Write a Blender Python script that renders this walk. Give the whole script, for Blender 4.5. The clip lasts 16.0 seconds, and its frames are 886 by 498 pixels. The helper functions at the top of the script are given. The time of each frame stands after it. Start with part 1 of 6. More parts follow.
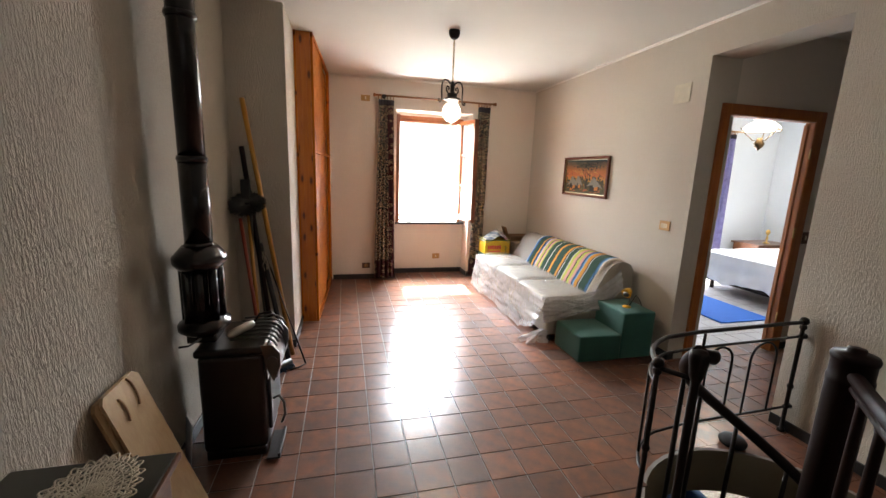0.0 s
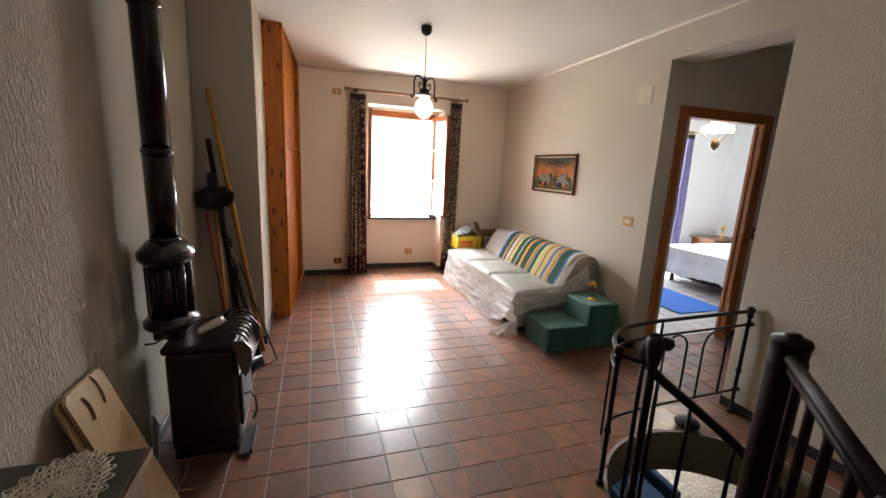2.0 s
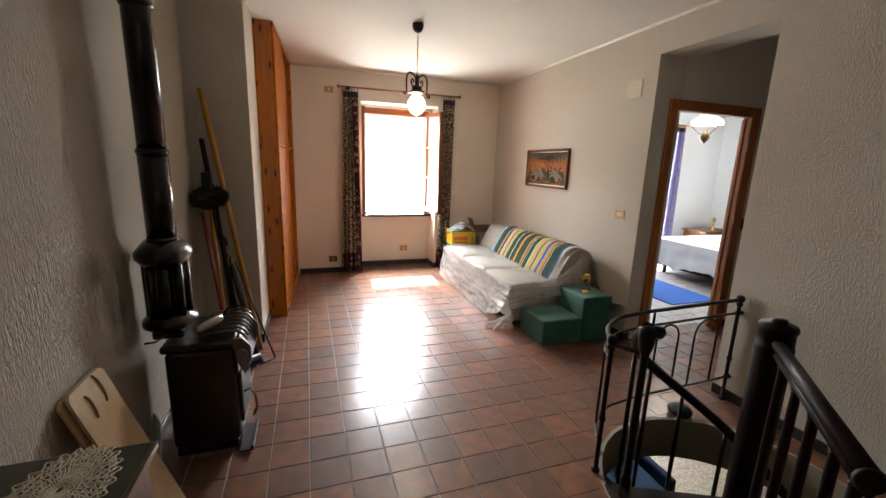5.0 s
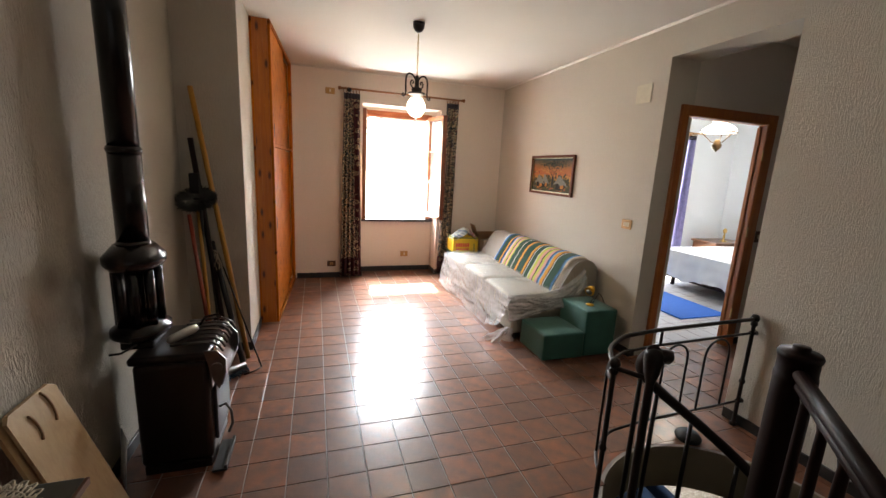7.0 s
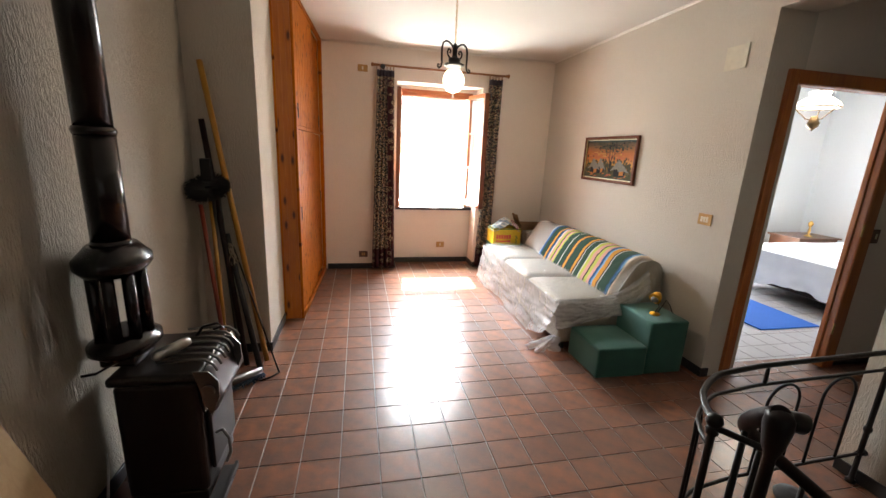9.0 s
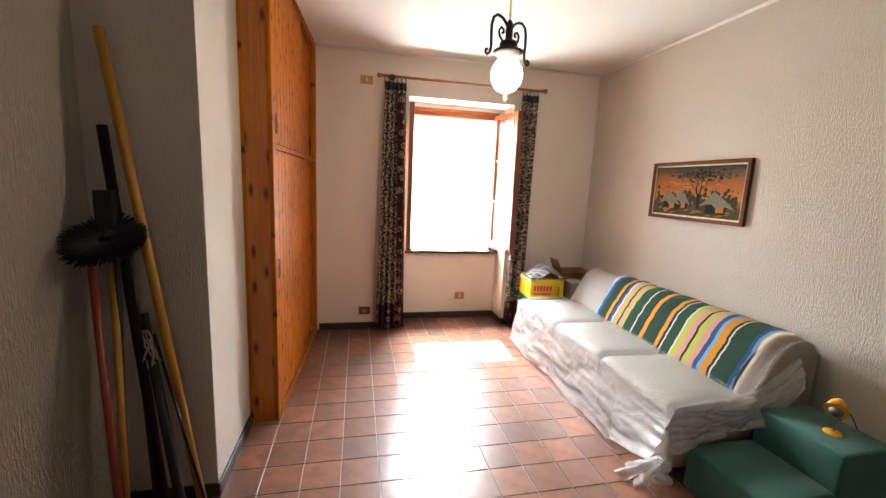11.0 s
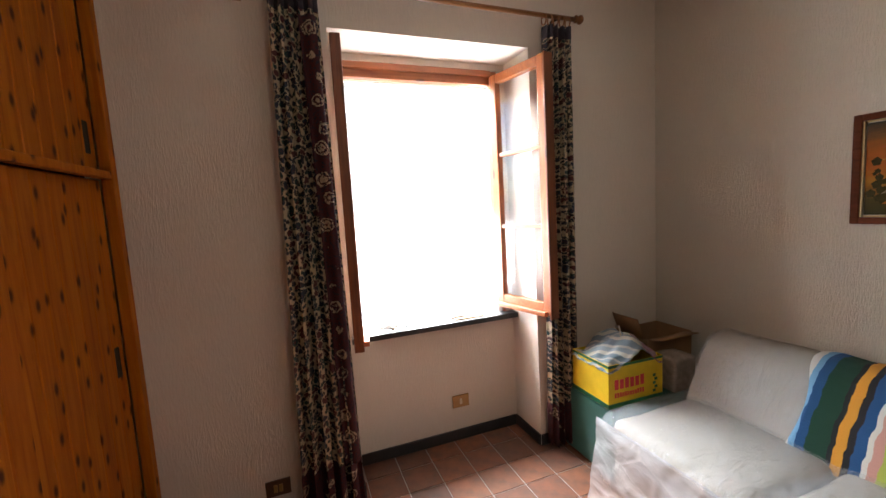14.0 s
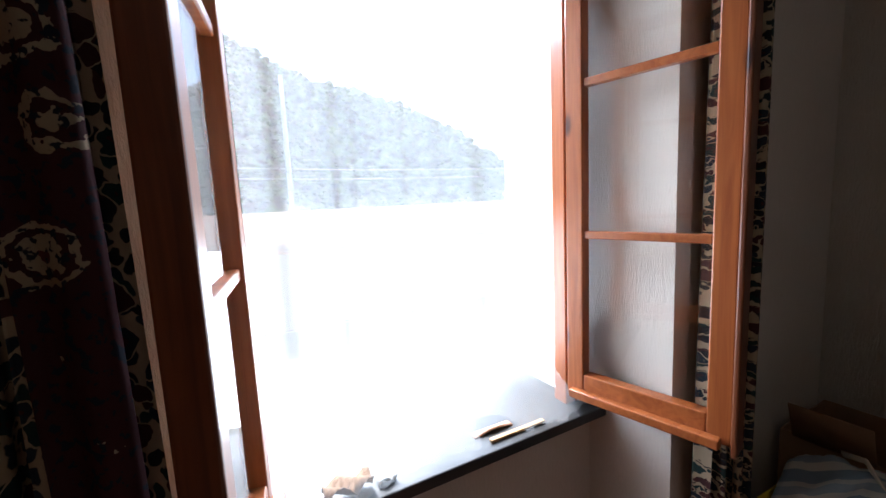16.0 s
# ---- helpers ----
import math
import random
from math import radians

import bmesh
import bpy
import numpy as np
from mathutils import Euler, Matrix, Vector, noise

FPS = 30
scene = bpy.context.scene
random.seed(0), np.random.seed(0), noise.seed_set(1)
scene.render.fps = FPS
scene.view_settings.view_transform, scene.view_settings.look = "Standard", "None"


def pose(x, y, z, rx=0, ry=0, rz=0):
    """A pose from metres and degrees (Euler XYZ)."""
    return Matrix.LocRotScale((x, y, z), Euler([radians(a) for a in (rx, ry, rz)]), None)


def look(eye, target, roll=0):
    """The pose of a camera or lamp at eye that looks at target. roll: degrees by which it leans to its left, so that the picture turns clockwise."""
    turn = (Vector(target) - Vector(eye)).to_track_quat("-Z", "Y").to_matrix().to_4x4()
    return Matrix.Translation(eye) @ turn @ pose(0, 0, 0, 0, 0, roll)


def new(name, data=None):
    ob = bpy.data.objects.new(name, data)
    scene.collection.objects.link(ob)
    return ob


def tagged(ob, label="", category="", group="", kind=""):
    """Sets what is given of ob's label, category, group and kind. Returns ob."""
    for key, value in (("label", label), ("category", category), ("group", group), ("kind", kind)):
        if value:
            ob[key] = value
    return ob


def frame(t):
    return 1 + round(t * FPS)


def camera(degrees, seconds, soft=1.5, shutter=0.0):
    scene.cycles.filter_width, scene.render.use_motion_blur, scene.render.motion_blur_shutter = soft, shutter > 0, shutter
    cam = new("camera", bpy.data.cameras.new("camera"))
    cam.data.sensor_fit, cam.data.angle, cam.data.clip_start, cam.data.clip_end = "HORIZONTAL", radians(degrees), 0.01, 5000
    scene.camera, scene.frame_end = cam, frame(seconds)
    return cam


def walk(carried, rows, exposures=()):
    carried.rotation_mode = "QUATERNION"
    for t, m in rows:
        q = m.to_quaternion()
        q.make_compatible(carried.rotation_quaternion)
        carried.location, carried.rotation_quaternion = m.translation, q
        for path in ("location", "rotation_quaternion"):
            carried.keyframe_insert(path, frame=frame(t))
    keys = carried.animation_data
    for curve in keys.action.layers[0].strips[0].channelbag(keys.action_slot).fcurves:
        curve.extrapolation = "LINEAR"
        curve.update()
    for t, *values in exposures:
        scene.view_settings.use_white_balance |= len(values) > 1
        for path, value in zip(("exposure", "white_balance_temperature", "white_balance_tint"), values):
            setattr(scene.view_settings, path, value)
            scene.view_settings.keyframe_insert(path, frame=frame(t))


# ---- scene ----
cam = camera(96.2, 16.0)
PATH = [
    (0, (0.022, -0.106, 1.584), (0.499, 1.798, 1.202), 2.1),
    (0.5, (0.028, -0.114, 1.582), (0.539, 1.781, 1.195), 3.7),
    (1, (0.016, -0.11, 1.581), (0.549, 1.771, 1.159), 3.5),
    (1.5, (0.011, -0.121, 1.574), (0.58, 1.746, 1.139), 4.4),
    (2, (0.01, -0.148, 1.588), (0.62, 1.715, 1.189), 2.8),
    (2.5, (0.003, -0.157, 1.58), (0.597, 1.703, 1.145), 2.4),
    (3, (0.002, -0.169, 1.58), (0.601, 1.698, 1.185), 1.8),
    (3.5, (-0.002, -0.175, 1.577), (0.619, 1.677, 1.15), 1.4),
    (4, (-0.005, -0.181, 1.584), (0.622, 1.676, 1.186), 1.5),
    (6.5, (0.042, -0.14, 1.583), (0.663, 1.709, 1.142), 2.7),
    (7, (0.12, -0.059, 1.584), (0.724, 1.807, 1.193), 2.9),
    (7.5, (0.217, 0.039, 1.586), (0.746, 1.923, 1.176), 3.0),
    (8, (0.267, 0.105, 1.59), (0.664, 2.008, 1.121), 3.3),
    (10.5, (0.235, 1.161, 1.554), (0.679, 3.052, 1.076), 1.7),
    (11, (0.231, 1.512, 1.545), (0.653, 3.441, 1.229), 2.5),
    (11.5, (0.298, 1.828, 1.574), (0.777, 3.737, 1.219), 2.3),
    (12, (0.334, 2.198, 1.579), (0.824, 4.114, 1.276), 4.0),
    (12.5, (0.377, 2.547, 1.53), (0.982, 4.433, 1.252), 0.6),
    (13, (0.425, 2.881, 1.53), (1.136, 4.718, 1.188), -1.4),
    (13.5, (0.478, 3.257, 1.533), (1.206, 5.105, 1.304), -1.3),
    (14, (0.496, 3.614, 1.52), (1.188, 5.479, 1.32), -3.3),
    (14.5, (0.485, 4.015, 1.53), (1.342, 5.807, 1.291), -2.7),
    (15, (0.592, 4.375, 1.555), (1.444, 6.172, 1.334), -4.5),
    (15.5, (0.718, 4.692, 1.52), (1.539, 6.503, 1.302), -3.5),
    (16, (0.798, 5.013, 1.512), (1.73, 6.766, 1.271), -2.7),
]
walk(cam, [(t, look(eye, target, roll)) for t, eye, target, roll in PATH],
     exposures=[(0, 3.84, 6650, 10), (4, 3.66, 6850, 10), (8, 3.78, 6800, 10), (10.5, 3.98, 6700, 10), (12.5, 3.56, 6500, 10), (13.5, 3.12, 6400, 10), (14, 2.85, 6400, 10), (14.5, 2.4, 6250, 10), (15, 1.9, 6000, 10), (15.5, 1.4, 5850, 10), (16, 0.8, 5700, 10)])

# ---- world, sun, large lights ----
world = bpy.data.worlds.new("world")
scene.world = world
world.use_nodes = True
wn = world.node_tree
sky = wn.nodes.new("ShaderNodeTexSky")
sky.sky_type, sky.sun_disc = "NISHITA", False
sky.sun_elevation, sky.sun_rotation = radians(50), radians(4.1)
wn.links.new(sky.outputs["Color"], wn.nodes["Background"].inputs["Color"])
wn.nodes["Background"].inputs["Strength"].default_value = 0.15


def lamp(name, kind, m, energy, color=(1, 1, 1), **kw):
    data = bpy.data.lights.new(name, kind)
    data.energy, data.color = energy, color
    for key, value in kw.items():
        setattr(data, key, value)
    ob = new(name, data)
    ob.matrix_world = m
    return ob


SUN_DIR = Vector((0.06, 0.84, 1.0))
lamp("sun", "SUN", look(SUN_DIR * 20, (0, 0, 0)), 5.0, (1.0, 0.95, 0.87), angle=radians(0.53))
lamp("window_light", "AREA", look((1.31, 6.75, 2.72), (1.35, 3.0, 0.9)), 70, (0.90, 0.95, 1.0), shape="RECTANGLE", size=0.95, size_y=0.6)
lamp("low_window_light", "AREA", look((1.315, 6.38, 1.1), (1.315, 0, 1.0)), 9.5, (0.86, 0.93, 1.0), shape="RECTANGLE", size=0.93, size_y=0.58)
lamp("bedroom_window_light", "AREA", look((5.75, 6.1, 1.45), (5.75, 0, 1.0)), 16, (0.80, 0.90, 1.0), shape="RECTANGLE", size=1.0, size_y=2.0)
lamp("lower_room_light", "AREA", look((4.6, 4.6, -0.9), (4.7, 3.6, -2.9)), 5, (1, 0.98, 0.94), shape="RECTANGLE", size=1.0, size_y=1.0)
# Unseen weak fill behind the viewpoint, added to lift the near walls.
lamp("back_room_light", "AREA", look((0.9, -2.35, 1.7), (0.9, 2, 0.8)), 0.12, (0.88, 0.94, 1.0), shape="RECTANGLE", size=1.2, size_y=1.2)
lamp("bulb_light", "POINT", pose(0.975, 3.57, 2.115), 1.0, (1, 0.82, 0.6), shadow_soft_size=0.08)
lamp("bedroom_bulb_light", "POINT", pose(5.27, 4.12, 2.25), 1.6, (1, 0.94, 0.85), shadow_soft_size=0.1)
scene.view_settings.exposure = 2.6


# ---- materials ----
class Mat:
    def __init__(self, name, rough=0.6, metal=0.0, color=(0.5, 0.5, 0.5), spec=0.5):
        self.m = bpy.data.materials.new(name)
        self.m.use_nodes = True
        self.t = self.m.node_tree
        self.n, self.l = self.t.nodes, self.t.links
        self.b = self.n["Principled BSDF"]
        self.set("Base Color", (*color, 1))
        self.set("Roughness", rough)
        self.set("Metallic", metal)
        self.set("Specular IOR Level", spec)
        self.co = self.n.new("ShaderNodeTexCoord").outputs["Object"]

    def set(self, key, value):
        self.b.inputs[key].default_value = value

    def scale(self, s):
        m = self.n.new("ShaderNodeMapping")
        m.inputs["Scale"].default_value = s
        self.l.new(self.co, m.inputs["Vector"])
        return m.outputs["Vector"]

    def noise(self, s, size=1.0, detail=4.0, rough=0.55, dist=0.0):
        t = self.n.new("ShaderNodeTexNoise")
        t.inputs["Scale"].default_value, t.inputs["Detail"].default_value = size, detail
        t.inputs["Roughness"].default_value, t.inputs["Distortion"].default_value = rough, dist
        self.l.new(self.scale(s), t.inputs["Vector"])
        return t.outputs["Fac"]

    def voronoi(self, s, size=1.0, feature="F1", out="Distance", rnd=1.0):
        t = self.n.new("ShaderNodeTexVoronoi")
        t.feature = feature
        t.inputs["Scale"].default_value = size
        t.inputs["Randomness"].default_value = rnd
        self.l.new(self.scale(s), t.inputs["Vector"])
        return t.outputs[out]

    def voronoi2(self, axes, scales, size=1.0, out="Distance", rnd=1.0, warp=0.0):
        """A flat cell pattern over two of the object's axes."""
        sep = self.n.new("ShaderNodeSeparateXYZ")
        self.l.new(self.co, sep.inputs[0])
        com = self.n.new("ShaderNodeCombineXYZ")
        for i, (a, s) in enumerate(zip(axes, scales)):
            v = self.math("MULTIPLY", sep.outputs[a], s)
            if warp:
                v = self.math("ADD", v, self.math("MULTIPLY", self.noise((1, 1, 1), 26 + 9 * i, 2), warp))
            self.l.new(v, com.inputs[i])
        t = self.n.new("ShaderNodeTexVoronoi")
        t.voronoi_dimensions = "2D"
        t.inputs["Scale"].default_value, t.inputs["Randomness"].default_value = size, rnd
        self.l.new(com.outputs[0], t.inputs["Vector"])
        return t.outputs[out]

    def ramp(self, fac, stops, mode="LINEAR"):
        r = self.n.new("ShaderNodeValToRGB")
        r.color_ramp.interpolation = mode
        e = r.color_ramp.elements
        while len(e) < len(stops):
            e.new(0.5)
        for i, (p, c) in enumerate(stops):
            e[i].position, e[i].color = p, (*c, 1) if len(c) == 3 else c
        self.l.new(fac, r.inputs["Fac"])
        return r.outputs["Color"]

    def mix(self, fac, a, b, mode="MIX"):
        x = self.n.new("ShaderNodeMix")
        x.data_type, x.blend_type = "RGBA", mode
        for slot, v in ((0, fac), (6, a), (7, b)):
            if isinstance(v, (int, float)):
                x.inputs[slot].default_value = v
            elif isinstance(v, tuple):
                x.inputs[slot].default_value = (*v, 1)
            else:
                self.l.new(v, x.inputs[slot])
        return x.outputs[2]

    def math(self, op, a, b=0.0):
        x = self.n.new("ShaderNodeMath")
        x.operation = op
        for i, v in enumerate((a, b)):
            if isinstance(v, (int, float)):
                x.inputs[i].default_value = v
            else:
                self.l.new(v, x.inputs[i])
        return x.outputs[0]

    def rand(self):
        o = self.n.new("ShaderNodeObjectInfo").outputs["Random"]
        g = self.n.new("ShaderNodeNewGeometry").outputs["Random Per Island"]
        return self.math("FRACT", self.math("ADD", o, g))

    def color(self, c):
        self.l.new(c, self.b.inputs["Base Color"])
        return self

    def rough(self, c):
        self.l.new(c, self.b.inputs["Roughness"])
        return self

    def bump(self, h, strength=0.3, dist=0.005):
        x = self.n.new("ShaderNodeBump")
        x.inputs["Strength"].default_value, x.inputs["Distance"].default_value = strength, dist
        self.l.new(h, x.inputs["Height"])
        self.l.new(x.outputs["Normal"], self.b.inputs["Normal"])
        return self


def grey(v):
    return (v, v, v)


def stucco(name, base, coarse=1.0, depth=0.6):
    m = Mat(name, 0.92, spec=0.2)
    big = m.noise((1, 1, 1), 1.3, 3)
    fine = m.noise((95 * coarse, 95 * coarse, 17 * coarse), 1, 4, 0.6, 0.4)
    fine2 = m.noise((1, 1, 1), 160, 3)
    c = m.mix(m.math("MULTIPLY", big, 0.6), base, tuple(v * 0.86 for v in base))
    c = m.mix(m.ramp(fine, [(0.3, grey(0.0)), (0.7, grey(0.45))]), c, tuple(min(1, v * 1.08) for v in base))
    m.color(c)
    h = m.math("ADD", m.ramp(fine, [(0.38, grey(0)), (0.62, grey(1))]), m.math("MULTIPLY", fine2, 0.4))
    return m.bump(h, depth, 0.007).m


M = {}
M["wall"] = stucco("wall_plaster_scratched", (0.57, 0.52, 0.445), 1.7, 0.48)


def smoke_stain(mat, spots):
    """Soot marks with a shape of their own round given places."""
    t = mat.node_tree
    b = t.nodes["Principled BSDF"]
    src = b.inputs["Base Color"].links[0].from_socket
    co = t.nodes.new("ShaderNodeTexCoord")
    for p, r, k in spots:
        d = t.nodes.new("ShaderNodeVectorMath")
        d.operation = "DISTANCE"
        t.links.new(co.outputs["Object"], d.inputs[0])
        d.inputs[1].default_value = p
        m1 = t.nodes.new("ShaderNodeMapRange")
        m1.interpolation_type = "SMOOTHSTEP"
        for key, v in (("From Min", 0.0), ("From Max", r), ("To Min", k), ("To Max", 0.0)):
            m1.inputs[key].default_value = v
        t.links.new(d.outputs["Value"], m1.inputs["Value"])
        x = t.nodes.new("ShaderNodeMix")
        x.data_type = "RGBA"
        t.links.new(m1.outputs["Result"], x.inputs[0])
        t.links.new(src, x.inputs[6])
        x.inputs[7].default_value = (0.10, 0.075, 0.055, 1)
        src = x.outputs[2]
    t.links.new(src, b.inputs["Base Color"])


M["wall_west"] = stucco("wall_plaster_sooty", (0.50, 0.45, 0.375), 1.2, 1.0)
smoke_stain(M["wall_west"], [((-0.85, 1.78, 1.10), 0.12, 0.5), ((-0.85, 1.95, 0.86), 0.13, 0.6), ((-0.85, 1.90, 0.98), 0.2, 0.3)])
M["wall_fine"] = stucco("wall_plaster_fine", (0.72, 0.64, 0.56), 1.7, 0.26)
M["wall_bed"] = stucco("wall_plaster_bedroom", (0.70, 0.74, 0.78), 1.6, 0.2)
m = Mat("ceiling_paint", 0.9, color=(0.74, 0.71, 0.66), spec=0.2)
m.color(m.mix(m.noise((1, 1, 1), 1.1, 3), (0.68, 0.645, 0.59), (0.60, 0.565, 0.51)))
M["ceiling"] = m.bump(m.noise((1, 1, 1), 90, 3), 0.15, 0.002).m
M["coving"] = Mat("cornice_paint", 0.8, color=(0.72, 0.68, 0.62)).m

m = Mat("terracotta_tile", 0.3)
r = m.rand()
c = m.ramp(r, [(0.0, (0.19, 0.068, 0.036)), (0.3, (0.27, 0.095, 0.044)), (0.55, (0.15, 0.068, 0.045)), (0.8, (0.33, 0.115, 0.050)), (1.0, (0.12, 0.062, 0.045))])
c = m.mix(m.ramp(m.noise((1, 1, 1), 11, 5), [(0.35, grey(0.05)), (0.66, grey(0.7))]), c, (0.062, 0.047, 0.044))
c = m.mix(m.math("MULTIPLY", m.noise((1, 1, 1), 60, 4), 0.5), c, (0.18, 0.10, 0.07))
m.color(c)
m.rough(m.ramp(m.noise((1, 1, 1), 25, 4), [(0.3, grey(0.5)), (0.75, grey(0.66))]))
m.set("Specular IOR Level", 0.12)
m.set("Coat Weight", 0.8)
m.set("Coat Roughness", 0.22)
M["tile"] = m.bump(m.noise((1, 1, 1), 38, 6, 0.65), 0.28, 0.003).m
m = Mat("tile_grout", 0.9, color=(0.3, 0.27, 0.25))
M["grout"] = m.color(m.mix(m.noise((1, 1, 1), 5, 4), (0.22, 0.20, 0.18), (0.40, 0.36, 0.33))).m
M["grey_tile"] = Mat("grey_floor_tile", 0.35, color=(0.34, 0.33, 0.34)).m
m = Mat("slate", 0.45)
m.color(m.mix(m.noise((1, 1, 1), 12, 5), (0.012, 0.012, 0.013), (0.035, 0.033, 0.033)))
M["slate"] = m.bump(m.noise((1, 1, 1), 40, 4), 0.2, 0.002).m


def wood(name, light, dark, knot, rough=0.35, axis="z", coat=0.3, knots=True, grain=1.0, kscale=None):
    m = Mat(name, rough)
    s = {"z": (22, 22, 1.3), "y": (22, 1.3, 22), "x": (1.3, 22, 22)}[axis]
    g = m.noise(tuple(v * grain for v in s), 1.6, 5, 0.6, 1.2)
    c = m.ramp(g, [(0.3, dark), (0.62, light)])
    c = m.mix(m.math("MULTIPLY", m.rand(), 0.35), c, dark)
    if knots:
        k = {"z": (9, 9, 3.6), "y": (9, 3.6, 9), "x": (3.6, 9, 9)}[axis]
        kv = m.voronoi2(kscale[0], kscale[1]) if kscale else m.voronoi(k, 1.0)
        kn = m.ramp(kv, [(0.05, grey(1)), (0.09, grey(0.75)), (0.15, grey(0.12)), (0.22, grey(0))])
        c = m.mix(kn, c, knot)
    m.color(c)
    m.set("Coat Weight", coat)
    m.set("Coat Roughness", 0.15)
    return m.bump(g, 0.08, 0.001).m


M["pine"] = wood("varnished_pine", (0.46, 0.142, 0.006), (0.29, 0.066, 0.003), (0.06, 0.010, 0.002), 0.55, coat=0.05, kscale=("YZ", (12, 5.6)))
M["pine"].node_tree.nodes["Principled BSDF"].inputs["Specular IOR Level"].default_value = 0.12
M["pine_y"] = wood("varnished_pine_side", (0.50, 0.165, 0.012), (0.34, 0.085, 0.006), (0.07, 0.012, 0.003), kscale=("XZ", (9, 3.2)))
M["window_wood"] = wood("window_wood", (0.44, 0.135, 0.035), (0.27, 0.065, 0.015), (0.08, 0.02, 0.01), 0.35)
M["window_wood_dark"] = wood("window_wood_dark", (0.24, 0.072, 0.024), (0.13, 0.036, 0.013), (0.03, 0.01, 0.006), 0.4)
M["window_wood_x"] = wood("window_wood_x", (0.44, 0.135, 0.035), (0.27, 0.065, 0.015), (0.08, 0.02, 0.01), 0.35, "x")
M["rod_wood"] = wood("rod_wood", (0.36, 0.15, 0.05), (0.22, 0.08, 0.02), (0.08, 0.02, 0.01), 0.35, "x", knots=False)
M["door_wood"] = wood("door_wood", (0.46, 0.14, 0.022), (0.28, 0.07, 0.012), (0.06, 0.02, 0.01), 0.35, knots=False)
M["dark_wood"] = wood("dark_red_wood", (0.018, 0.006, 0.0045), (0.009, 0.0035, 0.003), (0.01, 0.004, 0.003), 0.5, knots=False, coat=0.0)
M["dark_wood"].node_tree.nodes["Principled BSDF"].inputs["Specular IOR Level"].default_value = 0.2
M["dresser_wood"] = wood("dresser_wood", (0.20, 0.075, 0.03), (0.10, 0.035, 0.015), (0.05, 0.02, 0.01), 0.35, "y", knots=False)
M["frame_wood"] = wood("picture_frame_wood", (0.13, 0.034, 0.013), (0.07, 0.018, 0.008), (0.05, 0.02, 0.01), 0.6, "y", coat=0.0, knots=False)
M["frame_wood"].node_tree.nodes["Principled BSDF"].inputs["Specular IOR Level"].default_value = 0.15
M["light_wood"] = wood("light_wood", (0.58, 0.36, 0.16), (0.46, 0.27, 0.11), (0.2, 0.1, 0.04), 0.5, knots=False, coat=0.1)
M["plywood"] = wood("plywood", (0.52, 0.37, 0.20), (0.43, 0.29, 0.15), (0.3, 0.18, 0.09), 0.55, knots=False, coat=0.05)


def plain(name, color, rough=0.5, metal=0.0, var=0.15, size=20, bump=0.1):
    m = Mat(name, rough, metal)
    m.color(m.mix(m.noise((1, 1, 1), size, 4), tuple(v * (1 - var) for v in color), tuple(min(1, v * (1 + var)) for v in color)))
    return m.bump(m.noise((1, 1, 1), size * 4, 3), bump, 0.001).m


M["iron"] = plain("dark_iron", (0.010, 0.006, 0.005), 0.42, 0.0)
M["iron"].node_tree.nodes["Principled BSDF"].inputs["Specular IOR Level"].default_value = 0.3
M["enamel"] = plain("brown_enamel", (0.010, 0.006, 0.005), 0.28, 0.0, 0.3, 6, 0.05)
M["enamel_pipe"] = plain("dark_enamel_pipe", (0.007, 0.0045, 0.0045), 0.22, 0.0, 0.3, 6, 0.05)
M["cast_iron"] = plain("cast_iron", (0.028, 0.024, 0.022), 0.5, 0.4, 0.3, 30, 0.3)
M["steel"] = plain("brushed_steel", (0.17, 0.165, 0.16), 0.32, 0.9)
M["aluminium"] = plain("crumpled_aluminium", (0.6, 0.58, 0.54), 0.35, 0.9, 0.2, 15, 0.6)
M["bronze"] = plain("aged_bronze", (0.10, 0.06, 0.025), 0.45, 0.8)
M["brass"] = plain("brass", (0.55, 0.36, 0.12), 0.3, 0.9)
M["gold_plate"] = plain("gilt_plastic", (0.42, 0.24, 0.08), 0.35, 0.35)
M["brown_plate"] = plain("brown_plastic", (0.10, 0.045, 0.02), 0.35)
M["cream_plastic"] = plain("cream_plastic", (0.66, 0.60, 0.45), 0.5)
M["cover_paint"] = plain("painted_cover", (0.60, 0.55, 0.43), 0.6)
M["white_paint"] = plain("white_paint", (0.72, 0.70, 0.66), 0.5)
M["black"] = plain("black_plastic", (0.010, 0.010, 0.010), 0.7)
M["yellow"] = plain("yellow_plastic", (0.72, 0.36, 0.02), 0.3)
M["cardboard"] = plain("cardboard", (0.30, 0.17, 0.085), 0.85, 0, 0.2, 12)
M["box_yellow"] = plain("printed_yellow_card", (0.70, 0.47, 0.02), 0.5)
M["print_red"] = plain("print_red", (0.62, 0.035, 0.05), 0.5)
M["print_green"] = plain("print_green", (0.01, 0.12, 0.05), 0.5)
M["paper"] = plain("white_paper", (0.75, 0.75, 0.75), 0.7)
M["red_pole"] = plain("red_painted_wood", (0.22, 0.035, 0.015), 0.4)
M["yellow_pole"] = plain("yellow_varnished_wood", (0.40, 0.19, 0.022), 0.4)
M["green_pole"] = plain("dark_green_metal", (0.035, 0.045, 0.035), 0.4)
M["blue_bristle"] = plain("blue_bristles", (0.05, 0.10, 0.16), 0.9)
M["rope"] = plain("cotton_rope", (0.5, 0.42, 0.32), 0.95)
M["rug"] = plain("blue_rug", (0.002, 0.085, 0.38), 0.95, 0, 0.3, 60, 0.6)
M["bedspread"] = plain("white_bedspread", (0.66, 0.68, 0.70), 0.7, 0, 0.1, 8, 0.2)
